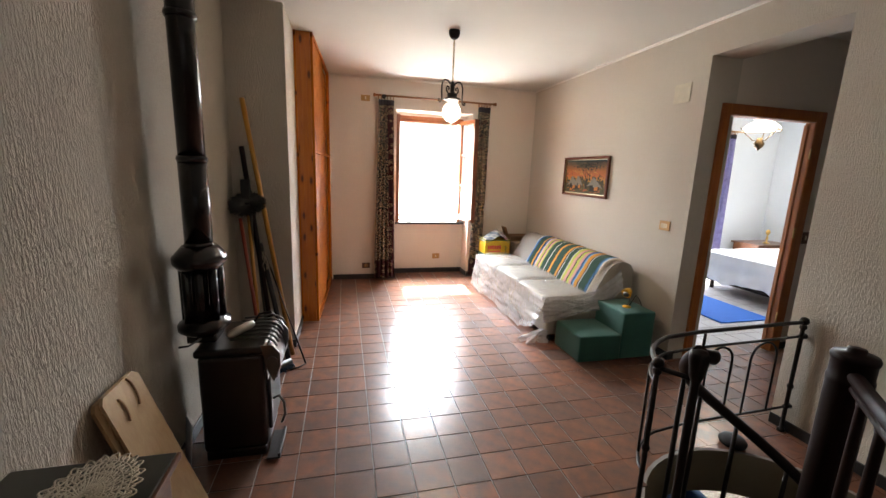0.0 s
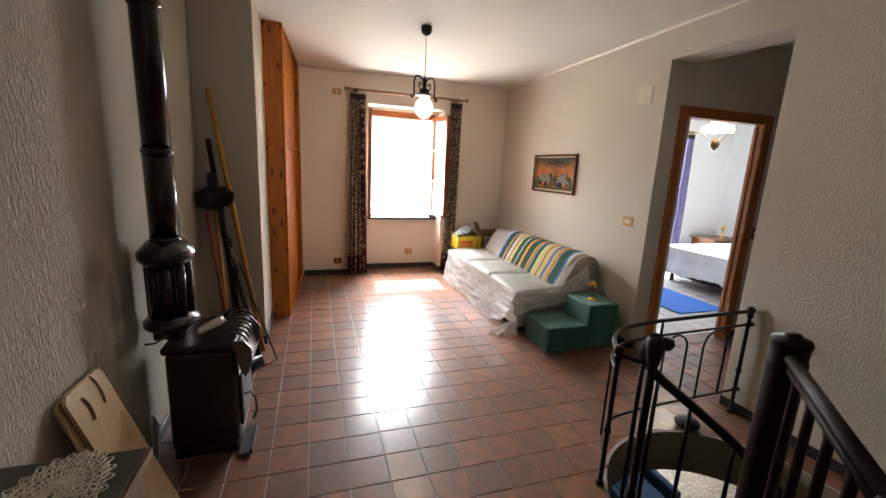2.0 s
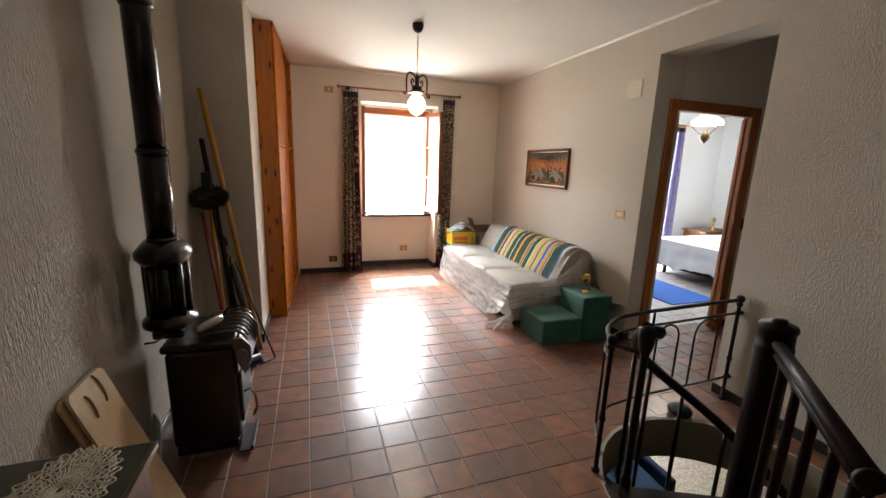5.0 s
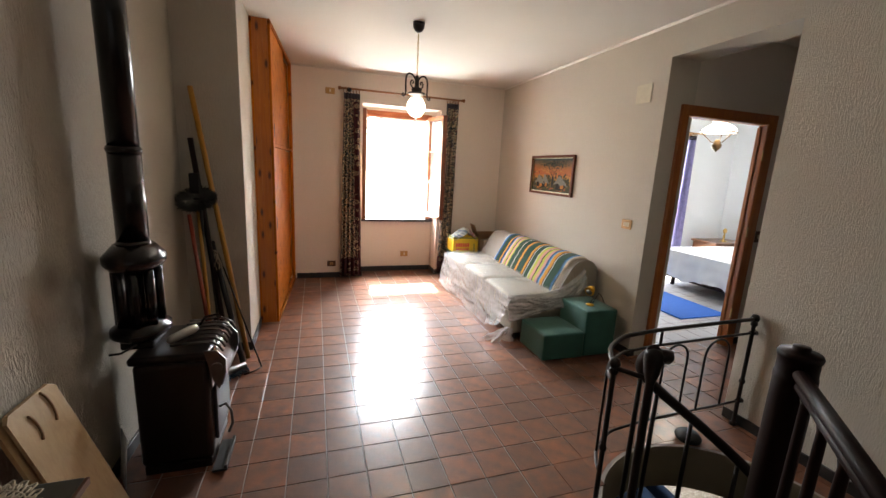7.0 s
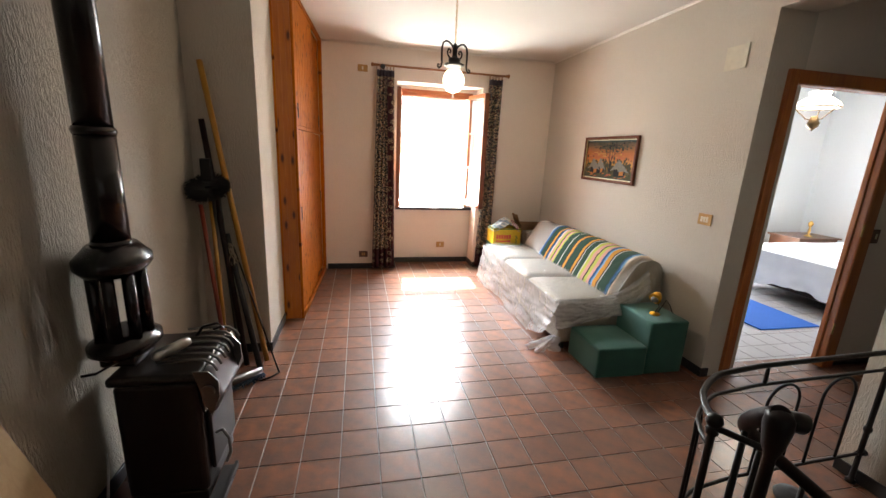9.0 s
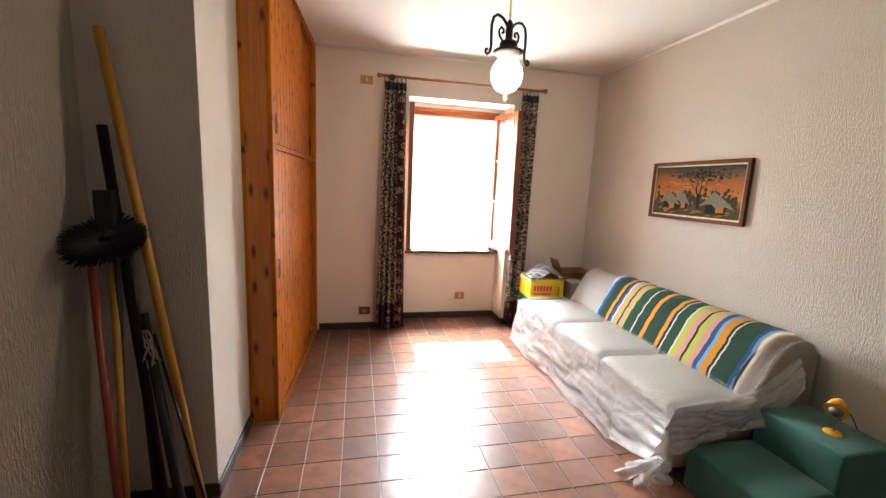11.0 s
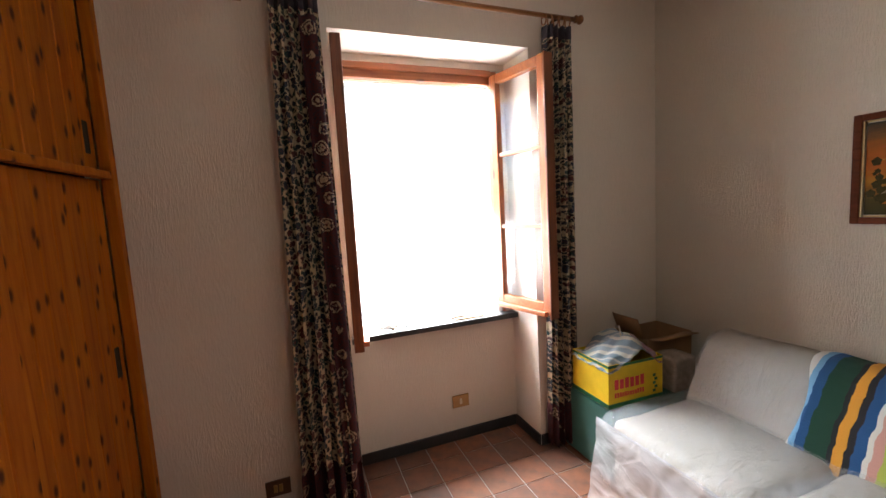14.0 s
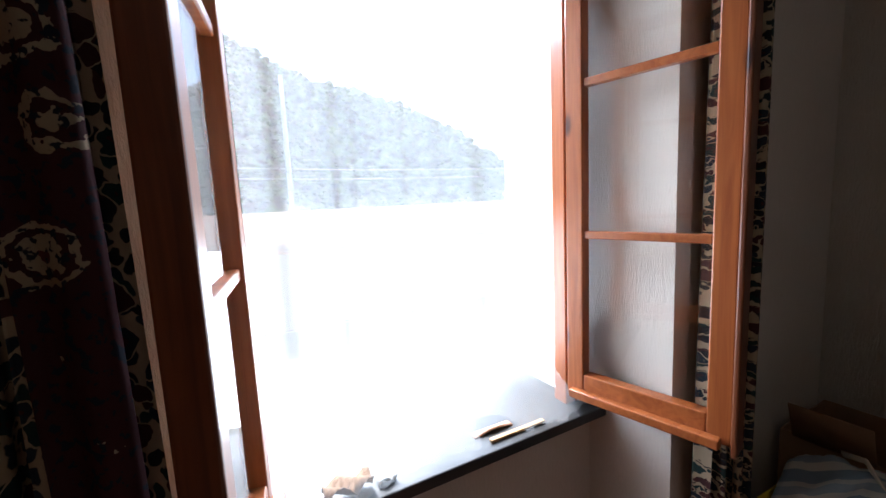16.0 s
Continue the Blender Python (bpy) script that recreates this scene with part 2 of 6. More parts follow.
M["towel"] = plain("cloth_bag", (0.36, 0.38, 0.41), 0.9, 0, 0.2, 9, 0.4)
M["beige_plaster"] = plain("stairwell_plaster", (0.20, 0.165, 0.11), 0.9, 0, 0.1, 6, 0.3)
M["lace"] = plain("crochet_cotton", (0.62, 0.55, 0.43), 0.95, 0, 0.15, 80, 0.6)
M["dresser_top"] = plain("dark_green_laminate", (0.045, 0.045, 0.037), 0.28, 0, 0.2, 8, 0.05)
m = Mat("green_velour", 0.75)
m.set("Sheen Weight", 0.25)
m.color(m.mix(m.noise((1, 1, 1), 7, 5), (0.008, 0.072, 0.055), (0.018, 0.135, 0.103)))
M["green_velour"] = m.bump(m.noise((1, 1, 1), 200, 3), 0.3, 0.002).m
m = Mat("cream_upholstery", 0.75)
m.color(m.mix(m.noise((1, 1, 1), 4, 4), (0.27, 0.24, 0.195), (0.33, 0.295, 0.24)))
m.set("Coat Weight", 0.9)
m.set("Coat Roughness", 0.12)
wr = m.noise((7, 11, 2.5), 1.4, 5, 0.6, 2.5)
x = m.n.new("ShaderNodeBump")
x.inputs["Strength"].default_value, x.inputs["Distance"].default_value = 0.9, 0.03
m.l.new(wr, x.inputs["Height"])
m.l.new(x.outputs["Normal"], m.b.inputs["Coat Normal"])
M["upholstery"] = m.bump(wr, 0.4, 0.025).m


def film_mat(name, alpha, color, rough, bumpy, fine):
    """Clear film: mostly seen by its gloss, with soft folds and sharp creases."""
    m = Mat(name, rough, color=color, spec=0.8)
    a = m.noise((5.5, 3.6, 2.8), 1.3, 3, 0.5, 1.6)
    fold = m.math("SUBTRACT", 1.0, m.math("ABSOLUTE", m.math("SUBTRACT", a, 0.5)))
    edge = m.voronoi((7, 4.5, 6), 1.0, "DISTANCE_TO_EDGE")
    crease = m.ramp(edge, [(0.0, grey(1)), (0.05, grey(0.35)), (0.16, grey(0))])
    small = m.noise((16, 9, 14), 1.0, 4, 0.6, 1.0)
    h = m.math("ADD", m.math("MULTIPLY", fold, 2.0), m.math("ADD", m.math("MULTIPLY", crease, 0.16), m.math("MULTIPLY", small, fine)))
    m.l.new(m.math("ADD", alpha, m.math("MULTIPLY", crease, 0.05)), m.b.inputs["Alpha"])
    return m.bump(h, bumpy, 0.02).m


M["film"] = film_mat("clear_plastic_film", 0.20, (0.74, 0.75, 0.78), 0.14, 1.0, 1.3)
M["film_loose"] = film_mat("loose_plastic_film", 0.36, (0.88, 0.88, 0.90), 0.13, 0.8, 0.35)
M["armchair_cloth"] = plain("armchair_dark_blue_cloth", (0.012, 0.035, 0.085), 0.95, 0, 0.3, 60, 0.5)


def sheer_mat():
    m = Mat("sheer_net", 0.9)
    t, d, mixs, add = (m.n.new(k) for k in ("ShaderNodeBsdfTransparent", "ShaderNodeBsdfTranslucent", "ShaderNodeMixShader", "ShaderNodeMixShader"))
    d.inputs["Color"].default_value = (0.9, 0.9, 0.9, 1)
    m.set("Base Color", (0.85, 0.85, 0.85, 1))
    add.inputs[0].default_value = 0.35
    m.l.new(d.outputs[0], add.inputs[1])
    m.l.new(m.b.outputs[0], add.inputs[2])
    mixs.inputs[0].default_value = 0.27
    m.l.new(t.outputs[0], mixs.inputs[1])
    m.l.new(add.outputs[0], mixs.inputs[2])
    m.l.new(mixs.outputs[0], m.n["Material Output"].inputs["Surface"])
    return m.m


M["sheer"] = sheer_mat()


def glass_mat():
    m = Mat("window_glass", 0.02)
    t, g, mixs, f = (m.n.new(k) for k in ("ShaderNodeBsdfTransparent", "ShaderNodeBsdfGlossy", "ShaderNodeMixShader", "ShaderNodeLayerWeight"))
    g.inputs["Roughness"].default_value = 0.01
    f.inputs["Blend"].default_value = 0.5
    k = m.math("ADD", m.math("MULTIPLY", m.math("POWER", f.outputs["Facing"], 5.0), 0.8), 0.05)
    m.l.new(k, mixs.inputs[0])
    m.l.new(t.outputs[0], mixs.inputs[1])
    m.l.new(g.outputs[0], mixs.inputs[2])
    m.l.new(mixs.outputs[0], m.n["Material Output"].inputs["Surface"])
    return m.m


M["glass"] = glass_mat()


def glow(name, color, strength):
    m = Mat(name, 0.3, color=(0.8, 0.8, 0.8))
    m.set("Emission Color", (*color, 1))
    m.set("Emission Strength", strength)
    return m.m


M["globe_glow"] = glow("lit_opal_glass", (1, 0.86, 0.66), 0.6)
M["shade_glow"] = glow("lit_glass_shade", (1, 0.86, 0.68), 0.3)
m = Mat("clear_lamp_glass", 0.05, color=(0.9, 0.88, 0.85))
m.set("Alpha", 0.35)
M["lamp_glass"] = m.m


def curtain_mat(name, cols):
    m = Mat(name, 0.85)
    v = m.voronoi2("XZ", (25, 21), 1.0, "Distance", 0.95, 0.8)
    vc = m.voronoi2("XZ", (25, 21), 1.0, "Color", 0.95, 0.8)
    n = m.voronoi2("XZ", (58, 44), 1.0, "Distance", 0.9, 1.6)
    nc = m.voronoi2("XZ", (58, 44), 1.0, "Color", 0.9, 1.6)
    sep = m.n.new("ShaderNodeSeparateColor")
    m.l.new(vc, sep.inputs[0])
    spot = m.ramp(sep.outputs[0], [(0.0, cols[0]), (0.4, cols[1]), (0.7, cols[2])], "CONSTANT")
    sep2 = m.n.new("ShaderNodeSeparateColor")
    m.l.new(nc, sep2.inputs[0])
    small = m.ramp(sep2.outputs[0], [(0.0, cols[3]), (0.35, cols[0]), (0.6, cols[2]), (0.85, cols[1])], "CONSTANT")
    swirl = m.mix(m.ramp(n, [(0.40, grey(0)), (0.46, grey(1))]), small, cols[4])
    c = m.mix(m.ramp(v, [(0.29, grey(1)), (0.31, grey(0))]), swirl, spot)
    c = m.mix(m.ramp(v, [(0.0, grey(0)), (0.29, grey(1)), (0.34, grey(0))], "CONSTANT"), c, cols[4])
    c = m.mix(m.ramp(v, [(0.0, grey(1)), (0.07, grey(0))], "CONSTANT"), c, cols[1])
    m.color(c)
    return m.bump(m.noise((1, 1, 1), 300, 2), 0.2, 0.001).m


M["curtain"] = curtain_mat("patterned_curtain", [(0.012, 0.022, 0.035), (0.06, 0.014, 0.014), (0.008, 0.030, 0.028), (0.012, 0.011, 0.014), (0.44, 0.335, 0.215)])
M["curtain_hem"] = plain("curtain_hem_dark", (0.035, 0.028, 0.04), 0.9)
m = Mat("curtain_border", 0.95, spec=0.1)
v = m.voronoi((1.0, 0, 1), 9.5, rnd=0.35)
v = m.math("ADD", v, m.math("MULTIPLY", m.math("SUBTRACT", m.noise((1, 1, 1), 55, 2), 0.5), 0.24))
c = m.ramp(v, [(0, (0.10, 0.03, 0.03)), (0.09, (0.34, 0.26, 0.17)), (0.19, (0.05, 0.018, 0.02)), (0.25, (0.34, 0.26, 0.17)), (0.31, (0.055, 0.018, 0.020))], "CONSTANT")
M["curtain_border"] = m.color(m.mix(m.ramp(m.noise((1, 1, 1), 90, 2), [(0.56, grey(0)), (0.6, grey(1))]), c, (0.02, 0.022, 0.03))).m
M["bed_curtain"] = plain("violet_curtain", (0.27, 0.25, 0.46), 0.9, 0, 0.5, 14)


def stripes(name):
    m = Mat(name, 0.95)
    sep = m.n.new("ShaderNodeSeparateXYZ")
    m.l.new(m.co, sep.inputs[0])
    wob = m.math("MULTIPLY", m.math("SUBTRACT", m.noise((4, 0.8, 6), 1.5, 4), 0.5), 0.055)
    y = m.math("ADD", sep.outputs["Y"], wob)
    f = m.math("MULTIPLY", m.math("SUBTRACT", 4.61, y), 1 / 1.40)
    green, black, org, white, blue, lblue, pink, lime = (0.006, 0.036, 0.018), (0.012, 0.010, 0.010), (0.50, 0.215, 0.02), (0.50, 0.47, 0.42), (0.01, 0.055, 0.15), (0.13, 0.27, 0.42), (0.46, 0.23, 0.18), (0.33, 0.36, 0.06)
    b1 = [(0, white), (.010, lblue), (.026, blue), (.050, green), (.10, black), (.112, org), (.133, black), (.15, blue), (.175, white), (.187, pink), (.207, lime), (.225, black), (.235, pink), (.26, lime), (.28, green), (.345, white), (.352, green), (.40, black), (.412, org), (.438, black), (.447, green)]
    b2 = [(.45, green), (.520, black), (.527, org), (.548, black), (.565, white), (.573, green), (.63, white), (.637, lime), (.67, pink), (.70, black), (.712, lime), (.745, pink), (.775, blue), (.80, lblue), (.815, org), (.85, black), (.862, white), (.87, green), (.955, blue), (.972, lblue), (.985, white)]

    m.color(m.mix(m.math("GREATER_THAN", f, 0.45), m.ramp(f, b1, "CONSTANT"), m.ramp(f, b2, "CONSTANT")))
    return m.bump(m.noise((60, 14, 60), 4, 3), 0.6, 0.003).m


M["blanket"] = stripes("striped_blanket")
# Pale noise patches put sunlit crown tops into the leaf colour.
m = Mat("foliage", 0.8)
M["foliage"] = m.color(m.mix(m.ramp(m.noise((1, 1, 1), 0.16, 5), [(0.4, grey(0)), (0.6, grey(1))]), (0.012, 0.035, 0.012), (0.11, 0.17, 0.05))).m
m = Mat("ground_outside", 0.95)
M["ground"] = m.color(m.mix(m.noise((1, 1, 1), 0.2, 5), (0.12, 0.14, 0.06), (0.30, 0.26, 0.2))).m
M["roof_tile"] = plain("roof_tile_clay", (0.35, 0.2, 0.13), 0.85, 0, 0.3, 3)
M["facade"] = plain("facade_plaster", (0.5, 0.46, 0.40), 0.9, 0, 0.1, 1)
M["concrete"] = plain("pale_concrete", (0.42, 0.41, 0.39), 0.9)


# ---- mesh helpers ----
def box(bm, x0, x1, y0, y1, z0, z1, bevel=0.0, seg=2):
    vs = bmesh.ops.create_cube(bm, size=1)["verts"]
    for v in vs:
        v.co = Vector(((x0 + x1) / 2 + v.co.x * (x1 - x0), (y0 + y1) / 2 + v.co.y * (y1 - y0), (z0 + z1) / 2 + v.co.z * (z1 - z0)))
    if bevel:
        es = list({e for v in vs for e in v.link_edges})
        bmesh.ops.bevel(bm, geom=es, offset=bevel, segments=seg, profile=0.5, affect="EDGES")
    return bm


def tube(bm, pts, r, n=10, caps=True, flat=1.0):
    """A round bar along pts; r is a radius or one for each point."""
    pts = [Vector(p) for p in pts]
    rs = r if isinstance(r, (list, tuple)) else [r] * len(pts)
    rings, up = [], None
    for i, p in enumerate(pts):
        d = (pts[min(i + 1, len(pts) - 1)] - pts[max(i - 1, 0)])
        d = d.normalized() if d.length > 1e-9 else Vector((0, 0, 1))
        if up is None:
            up = d.orthogonal().normalized()
        up = (up - d * up.dot(d)).normalized()
        side = d.cross(up)
        rings.append([bm.verts.new(p + (up * math.cos(a) + side * math.sin(a) * flat) * rs[i]) for a in (2 * math.pi * k / n for k in range(n))])
    for a, b in zip(rings, rings[1:]):
        for k in range(n):
            f = bm.faces.new((a[k], a[(k + 1) % n], b[(k + 1) % n], b[k]))
            f.smooth = True
    if caps:
        bm.faces.new(rings[0][::-1])
        bm.faces.new(rings[-1])
    return bm


def lathe(bm, profile, cx, cy, n=24, z0=0.0):
    """Turn (radius, height) pairs about the upright axis at cx, cy."""
    return _lathe(bm, profile, cx, cy, n, z0)


def _lathe(bm, profile, cx, cy, n, z0):
    rings = [[bm.verts.new((cx + max(r, 0.0004) * math.cos(2 * math.pi * k / n), cy + max(r, 0.0004) * math.sin(2 * math.pi * k / n), z0 + h)) for k in range(n)] for r, h in profile]
    for a, b in zip(rings, rings[1:]):
        for k in range(n):
            bm.faces.new((a[k], a[(k + 1) % n], b[(k + 1) % n], b[k])).smooth = True
    bm.faces.new(rings[0][::-1])
    bm.faces.new(rings[-1])
    return bm


def sheet(bm, fn, nu, nv, smooth=True, thick=0.0):
    """A surface from fn(u, v), u and v from 0 to 1."""
    vs = [[bm.verts.new(fn(i / nu, j / nv)) for j in range(nv + 1)] for i in range(nu + 1)]
    fs = []
    for i in range(nu):
        for j in range(nv):
            f = bm.faces.new((vs[i][j], vs[i + 1][j], vs[i + 1][j + 1], vs[i][j + 1]))
            f.smooth = smooth
            fs.append(f)
    if thick:
        bmesh.ops.recalc_face_normals(bm, faces=fs)
        bmesh.ops.solidify(bm, geom=fs, thickness=thick)
    return bm


def prism(bm, outline, z0, z1):
    """An upright prism over an outline of (x, y) points."""
    a = [bm.verts.new((x, y, z0)) for x, y in outline]
    b = [bm.verts.new((x, y, z1)) for x, y in outline]
    bm.faces.new(a[::-1])
    bm.faces.new(b)
    for i in range(len(a)):
        j = (i + 1) % len(a)
        bm.faces.new((a[i], a[j], b[j], b[i]))
    return bm


def mesh_ob(name, bm, material):
    bmesh.ops.recalc_face_normals(bm, faces=bm.faces)
    me = bpy.data.meshes.new(name)
    bm.to_mesh(me)
    bm.free()
    me.materials.append(M[material] if isinstance(material, str) else material)
    return new(name, me)


def part(name, bm, material, parent, label="", kind=""):
    ob = mesh_ob(name, bm, material)
    ob.parent = parent
    if parent.type == "EMPTY":
        ob.matrix_parent_inverse = Matrix.Translation(-parent.location)
    return tagged(ob, label, kind=kind)


def thing(name, at, label, category, group=""):
    ob = new(name)
    ob.location = at
    ob.empty_display_size = 0.1
    return tagged(ob, label, category, group)


def single(name, bm, material, label, category, group=""):
    return tagged(mesh_ob(name, bm, material), label, category, group)


def structure(name, bm, material, label):
    return tagged(mesh_ob(name, bm, material), label, name.split("_")[0], kind="structure")


def B():
    return bmesh.new()


# ---- structure ----
XL, XR, YN, YF, ZC = -0.85, 2.81, -2.6, 5.65, 2.80
PIER_Y, PIER_X, CUP_X, CUP_Y = 3.42, -0.42, -0.25, 4.03
SX, SY, SR = 1.99, 0.93, 0.645


def wall_holes(bm, axis, at, thick, a0, a1, z0, z1, holes):
    """A wall across axis from at to at + thick, with (a0, a1, z0, z1) openings."""
    cuts = sorted({a0, a1, *(h[0] for h in holes), *(h[1] for h in holes)})
    for p, q in zip(cuts, cuts[1:]):
        zs = [z0]
        for h in holes:
            if h[0] <= p and q <= h[1]:
                zs += [h[2], h[3]]
        zs.append(z1)
        for lo, hi in zip(zs[::2], zs[1::2]):
            if hi - lo > 1e-4:
                if axis == "y":
                    box(bm, p, q, at, at + thick, lo, hi)
                else:
                    box(bm, at, at + thick, p, q, lo, hi)
    return bm


def build_structure():
    # window wall: an inner leaf with the tall recess, an outer leaf with the window
    bm = wall_holes(B(), "y", YF, 0.29, XL - 0.3, 8.0, 0, ZC, [(0.725, 1.84, 0, 2.41), (5.2, 6.3, 0.3, 2.4)])
    structure("wall_north", bm, "wall_fine", "cream finely scratched plaster wall round the window")
    bm = wall_holes(B(), "y", YF + 0.29, 0.38, XL - 0.3, 8.0, -3.2, 3.2, [(0.79, 1.79, 0.78, 2.37), (5.2, 6.3, 0.3, 2.4)])
    structure("wall_north_outer", bm, "wall_fine", "plastered outer wall below and round the window")
    bm = wall_holes(B(), "x", XL - 0.3, 0.3, YN, YF, 0, ZC, [])
    structure("wall_west", bm, "wall_west", "beige wall with rough vertical scratched plaster")
    bm = box(B(), XL, PIER_X, PIER_Y, CUP_Y + 0.04, 0, ZC)
    structure("wall_pier", bm, "wall", "plastered pier before the wardrobe, scratched finish")
    bm = wall_holes(B(), "x", XR, 0.30, YN, YF, 0, ZC, [(1.72, 2.63, 0, 2.545)])
    structure("wall_east", bm, "wall", "cream scratched plaster wall with the opening to the passage")
    bm = wall_holes(B(), "y", 2.64, 0.05, XR + 0.06, 8.0, 0, ZC, [(3.04, 3.99, 0, 2.13)])
    structure("wall_bedroom_front", bm, "wall_fine", "plastered wall round the bedroom door")
    bm = box(B(), 7.6, 7.8, 2.6, YF, 0, ZC)
    structure("wall_bedroom_east", bm, "wall_bed", "pale blue-white bedroom wall")
    bm = wall_holes(B(), "y", YF - 0.012, 0.010, 3.14, 7.6, 0, ZC, [(5.2, 6.3, 0.3, 2.4)])
    structure("wall_bedroom_north", bm, "wall_bed", "pale blue-white bedroom wall round the window")
    bm = box(B(), 3.113, 3.125, 2.75, YF - 0.02, 0, ZC)
    structure("wall_bedroom_west", bm, "wall_bed", "pale bedroom side wall")
    bm = box(B(), 4.6, 4.8, YN, 2.63, 0, ZC)
    structure("wall_passage_east", bm, "wall", "plastered end wall of the passage")
    bm = box(B(), XL - 0.3, 4.8, YN - 0.2, YN, 0, ZC)
    structure("wall_south", bm, "wall", "plain plastered back wall")
    bm = box(B(), XL - 0.3, 8.0, YN - 0.2, YF + 0.67, ZC, ZC + 0.25)
    structure("ceiling", bm, "ceiling", "smooth white painted ceiling")
    # small quarter-round cornice along the walls
    for name, pts in (("cornice_east", [(XR - 0.004, YN, ZC - 0.004), (XR - 0.004, YF, ZC - 0.004)]), ("cornice_north", [(CUP_X, YF - 0.004, ZC - 0.004), (XR, YF - 0.004, ZC - 0.004)])):
        structure(name, tube(B(), pts, 0.015, 8), "coving", "narrow off-white cornice bead")
    # unseen slab outside, added to cut the near edge of the sun patch
    bm = box(B(), XL - 1.5, 8.5, YF + 0.67, 7.24, 3.0, 3.12)
    structure("roof_eave", bm, "concrete", "unseen slab added over the window to cut the sun patch")
    # base of the floor, with the round stair opening
    bm = B()
    n = 48
    ring = [(SX + SR * math.cos(2 * math.pi * k / n), SY + SR * math.sin(2 * math.pi * k / n)) for k in range(n)]
    top, low = [bm.verts.new((*p, -0.0035)) for p in ring], [bm.verts.new((*p, -0.28)) for p in ring]
    def edge_point(p):
        dx, dy = p[0] - SX, p[1] - SY
        s = min((8.0 - SX) / dx if dx > 1e-6 else (XL - 0.3 - SX) / dx if dx < -1e-6 else 9e9, (YF + 0.3 - SY) / dy if dy > 1e-6 else (YN - SY) / dy if dy < -1e-6 else 9e9)
        return (SX + dx * s, SY + dy * s)
    out = [bm.verts.new((*edge_point(p), -0.0035)) for p in ring]
    outl = [bm.verts.new((*edge_point(p), -0.28)) for p in ring]
    for k in range(n):
        j = (k + 1) % n
        bm.faces.new((top[k], top[j], out[j], out[k]))
        bm.faces.new((low[k], outl[k], outl[j], low[j]))
    structure("floor", bm, "grout", "pale grout bed between the floor tiles")
    bm = B()
    _t = [bm.verts.new((*p, -0.004)) for p in ring]
    _l = [bm.verts.new((*p, -0.28)) for p in ring]
    r2 = [(SX + (SR + 0.02) * math.cos(2 * math.pi * k / n), SY + (SR + 0.02) * math.sin(2 * math.pi * k / n)) for k in range(n)]
    _t2 = [bm.verts.new((*p, -0.004)) for p in r2]
    for k in range(n):
        j = (k + 1) % n
        bm.faces.new((_t[k], _l[k], _l[j], _t[j])).smooth = True
        bm.faces.new((_t[k], _t[j], _t2[j], _t2[k]))
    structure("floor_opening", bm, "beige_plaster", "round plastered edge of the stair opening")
    # lower room
    bm = box(B(), XL - 0.3, 7.6, YN, 5.8, -3.02, -2.9)
    structure("floor_lower", bm, "lower_tile", "pale patterned tile floor of the room below")
    bm = B()
    box(bm, XL - 0.4, XL - 0.3, YN, 5.8, -2.9, -0.28)
    box(bm, 7.6, 7.7, YN, 5.8, -2.9, -0.28)
    box(bm, XL - 0.3, 7.6, 5.8, 5.9, -2.9, -0.28)
    box(bm, XL - 0.3, 7.6, YN - 0.1, YN, -2.9, -0.28)
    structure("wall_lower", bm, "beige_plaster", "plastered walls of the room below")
    # baseboards of slate
    def skirting(name, x0, x1, y0, y1):
        structure(name, box(B(), x0, x1, y0, y1, 0, 0.072, 0.003, 1), "slate", "thin black slate skirting along the wall")
    t = 0.012
    skirting("baseboard_north_1", CUP_X + 0.10, 0.725, YF - t, YF)
    skirting("baseboard_north_2", 1.84, XR - t, YF - t, YF)
    skirting("baseboard_recess_back", 0.725 + t, 1.84 - t, YF + 0.29 - t, YF + 0.29)
    skirting("baseboard_recess_west", 0.725, 0.725 + t, YF, YF + 0.29)
    skirting("baseboard_recess_east", 1.84 - t, 1.84, YF, YF + 0.29)
    skirting("baseboard_west", XL, XL + t, YN, PIER_Y - t)
    skirting("baseboard_pier_front", XL, PIER_X + t, PIER_Y - t, PIER_Y)
    skirting("baseboard_pier_side", PIER_X, PIER_X + t, PIER_Y, CUP_Y - 0.03)
    skirting("baseboard_east_1", XR - t, XR, 2.63, YF)
    skirting("baseboard_east_end", XR - t, XR + 0.06, 2.63 - t, 2.63)
    skirting("baseboard_east_2", XR - t, XR, YN, 1.72)
    skirting("baseboard_bedroom_front", 4.09, 4.6, 2.628, 2.64)


m = Mat("lower_floor_stone", 0.5)
br = m.n.new("ShaderNodeTexBrick")
m.l.new(m.scale((2.4, 2.4, 2.4)), br.inputs["Vector"])
br.inputs["Color1"].default_value, br.inputs["Color2"].default_value, br.inputs["Mortar"].default_value = (0.75, 0.72, 0.68, 1), (0.42, 0.34, 0.26, 1), (0.12, 0.08, 0.05, 1)
m.color(m.mix(m.math("MULTIPLY", m.noise((1, 1, 1), 9, 4), 0.4), br.outputs["Color"], (0.7, 0.68, 0.64)))
M["lower_tile"] = m.m
build_structure()


